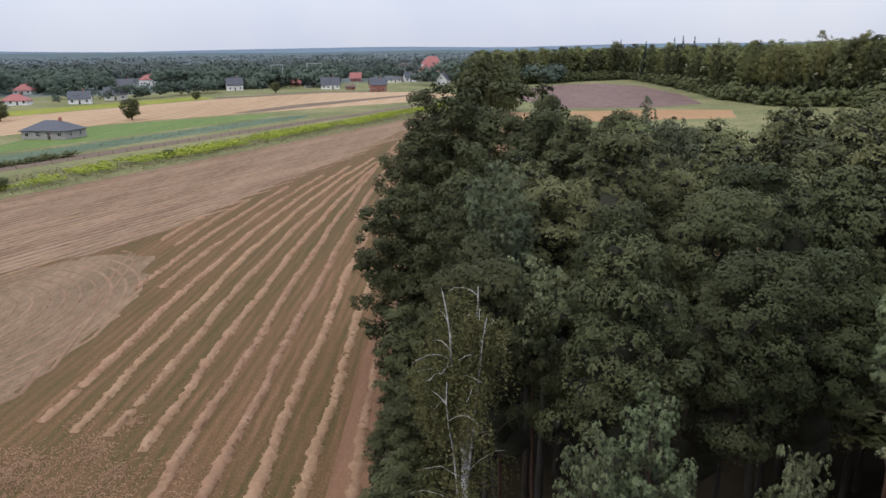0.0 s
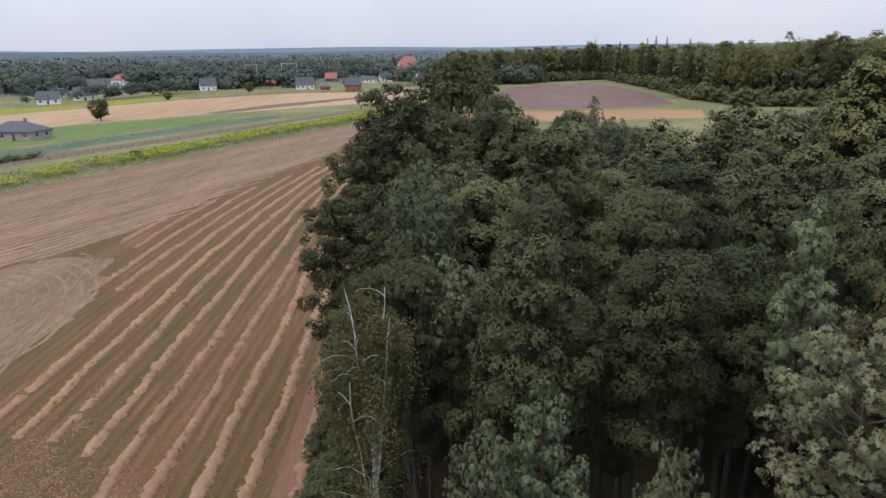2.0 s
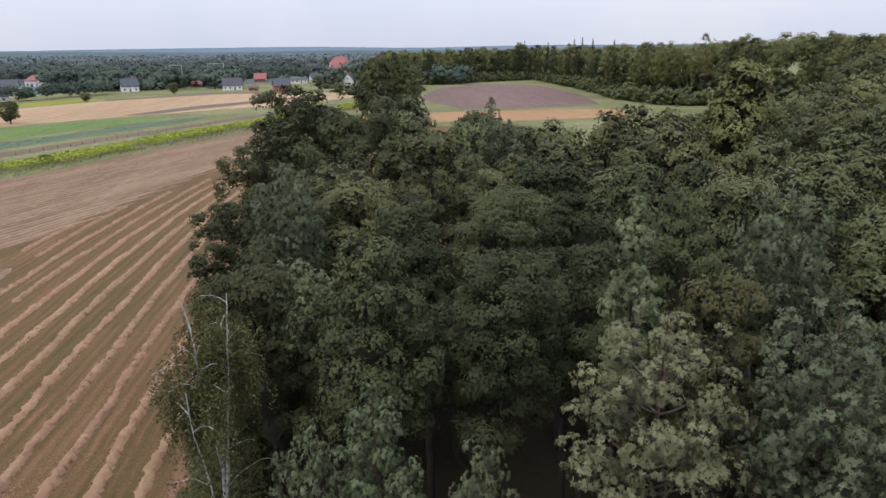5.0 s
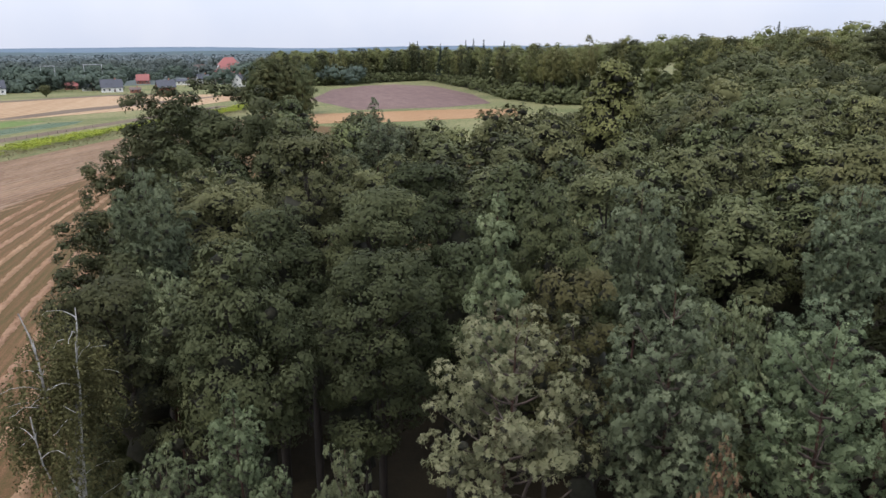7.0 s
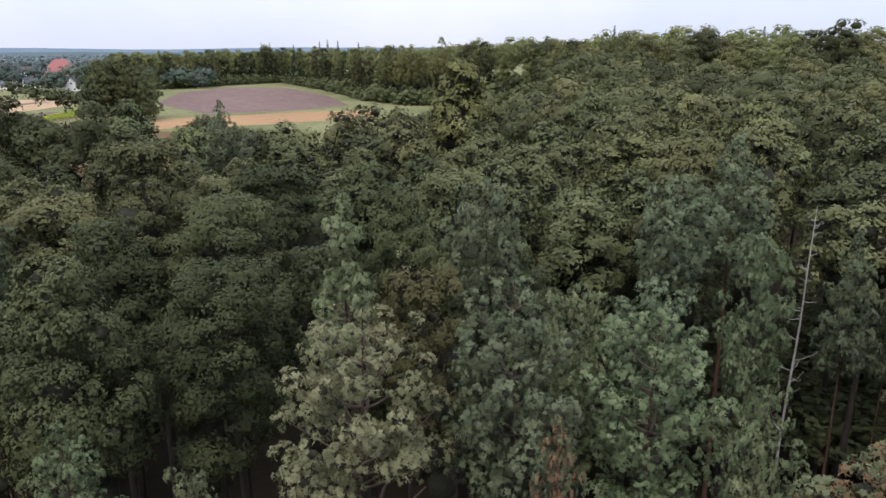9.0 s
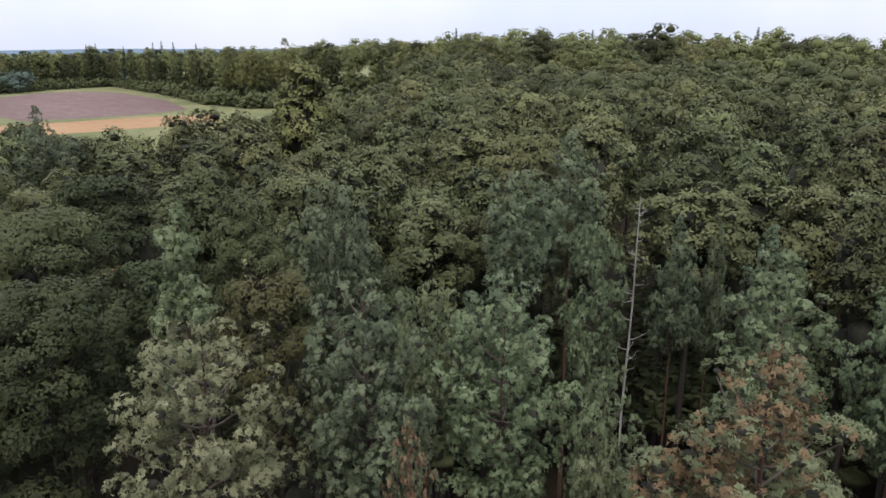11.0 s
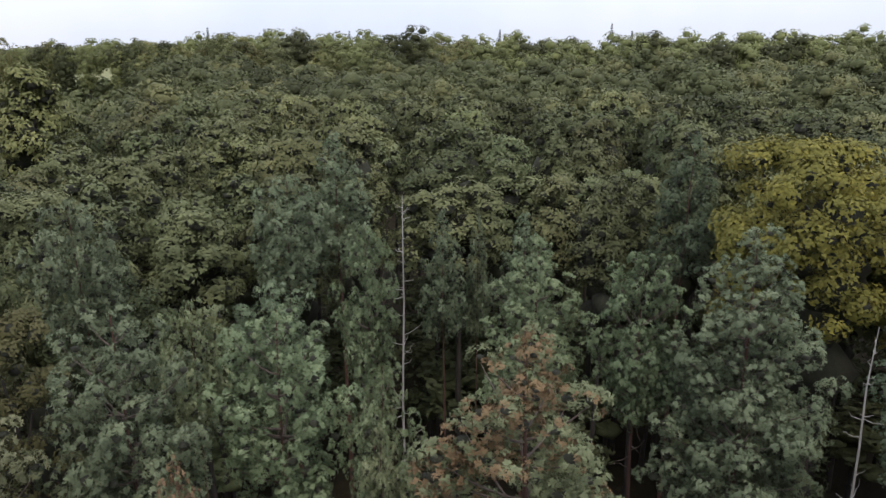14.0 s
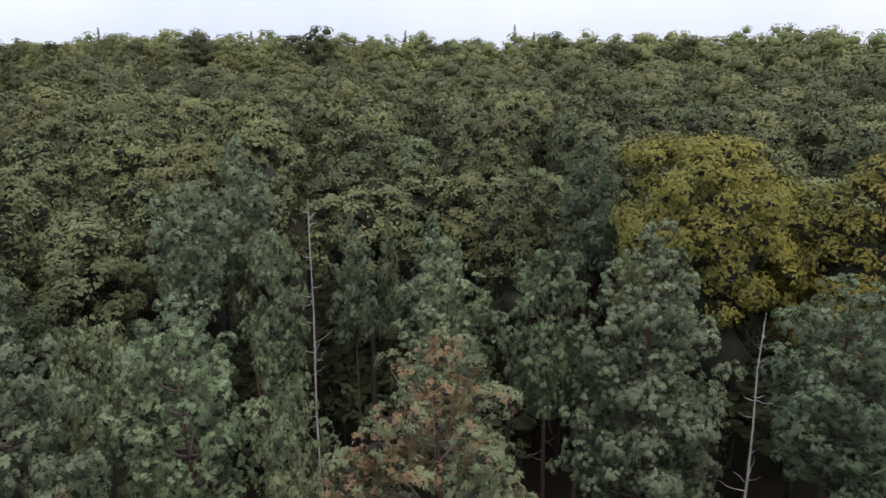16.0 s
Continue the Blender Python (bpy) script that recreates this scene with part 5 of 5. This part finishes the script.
for word, lo, hi, mat in (("dark green", 0, 700, VILLAGELEAF), ("haze-tinted green", 700, 1200, WOODS)):
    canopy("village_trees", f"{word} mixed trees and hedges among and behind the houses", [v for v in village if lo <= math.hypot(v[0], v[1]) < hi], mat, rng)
dark_conifers = [(-128 + 4.2 * k + rng.normal(0, 1), 545 + 0.8 * k + rng.normal(0, 2), rng.uniform(8, 12)) for k in range(11)]
for x, y, top in dark_conifers:
    plant(("spruce", 0), x, y, top, 28.0, 0.75, rng.uniform(0, 360), -0.2, "dark conifer in a row beside the houses")
for k in range(18):
    gx = rng.uniform(6, 31)
    plant(("grove", 0), gx, 300 + rng.uniform(-9, 9), float(np.interp(gx, [6, 13, 31], [20, 24.5, 20])) + rng.uniform(-2, 0.4), 20.0, rng.uniform(0.75, 1.0), rng.uniform(0, 360), 0, "round green tree of a grove at the end of the field")
plant(("bush", 0), -126.0, 287, 8.3, 8.0, 0.95, 20, 0, "single round tree in the golden field")
for x, y, top, w in [(-143, 414, 5, 0.9), (-180, 288, 7, 1.3), (-196, 312, 7, 1.2), (-112, 480, 7, 1.0), (-70, 178, 2.0, 0.5), (-86, 134, 2.6, 0.6)]:
    plant(("bush", 0), x, y, top, 8.0, w * 0.75, 50, 0, "round bush beside the fields")


def far_ridge(name, label, d, h0, amp, material, seed, az0=-60, az1=40):
    """A long low ridge of woods at the horizon, with its slope towards the fields."""
    r = np.random.default_rng(seed)
    az = np.linspace(az0, az1, 500)
    n = len(az)
    w = sum(r.uniform(0.3, 1) * np.sin(az * f + r.uniform(0, 6)) for f in (0.11, 0.23, 0.41)) * amp
    teeth = np.convolve(r.normal(0, 1, n + 2), np.ones(3) / 3, "valid") * amp * 0.12
    V = []
    for q, (dd, f) in enumerate(((d - 700, 0.0), (d - 350, 0.45), (d, 1.0), (d + 150, 0.3))):
        hh = (h0 + w) * f + (teeth if q == 2 else 0)
        V.append(np.stack([dd * np.sin(np.radians(az)), dd * np.cos(np.radians(az)), hh], 1))
    V = np.concatenate(V)
    k = np.arange(3)[:, None] * n
    j = np.arange(n - 1)[None]
    F = np.stack([k + j, k + j + 1, k + n + j + 1, k + n + j], -1).reshape(-1, 4)
    tagged(new(name, mesh_of(name, V, F, material, True)), label, "hills", kind="structure")


far_ridge("far_woods_ridge", "far wooded ridge at the horizon, blue haze put into its colour", 4300, 53, 5, RIDGEFAR, 3)
far_ridge("nearer_woods_ridge", "dull green wooded plain in front of the horizon, haze put into its colour", 3000, 33, 3, RIDGENEAR, 5)

# ---------------------------------------------------------------- dead trees
def dead_tree(x, y, top, seed, label):
    rng = np.random.default_rng(seed)
    ob = tagged(new("dead_tree"), label, "dead tree")
    ob.matrix_basis = pose(x, y, 0)
    tp, tr = wobble_trunk(rng, top, 0.13, 0.012, 0.2, 14)
    tr = 0.008 + 0.06 * ((top - tp[:, 2]) / top) ** 0.7
    part("trunk", mesh_of("trunk", *tube_arrays(tp, tr, 8), BARK_DEAD, True), ob)
    for k in range(34):
        z = top - 0.3 - 7.5 * rng.uniform() ** 1.1
        az, L = rng.uniform(0, 6.28), rng.uniform(0.3, 1.0) * (0.16 + 0.12 * (top - z))
        s = np.linspace(0, 1, 6)[:, None]
        a = on_line(tp, z)
        line = a + np.array([math.cos(az), math.sin(az), rng.uniform(-0.3, 0.5)]) * L * s + rng.normal(size=(6, 3)) * 0.03 * s + np.array([0, 0, 0.35 * L]) * s ** 2
        part("dead_branch", mesh_of("dead_branch", *tube_arrays(line, np.linspace(0.014, 0.004, 6), 4), BARK_DEAD, True), ob)


dead_tree(22.7, 11.1, 21.1, 1, "bare silvery dead pine with short broken branches")
dead_tree(23.9, -0.8, 19.2, 2, "leaning bare dead pine with snapped side branches")
# fence posts along the track
post_mesh = mesh_of("fence_post", *box(-0.06, 0.06, -0.06, 0.06, 0, 1.15), WOODPOST)
for s in np.arange(98, 230, 4.5):
    x, y = strip(s, 156.5 - 0.02 * (s - 98) + 0.2 * math.sin(s))
    p = tagged(new("fence_post", post_mesh), "weathered wooden fence post beside the track", "post", "fence posts by the track")
    p.matrix_basis = pose(x, y, 0, 2 * math.sin(s * 3), 2 * math.cos(s * 5), s)
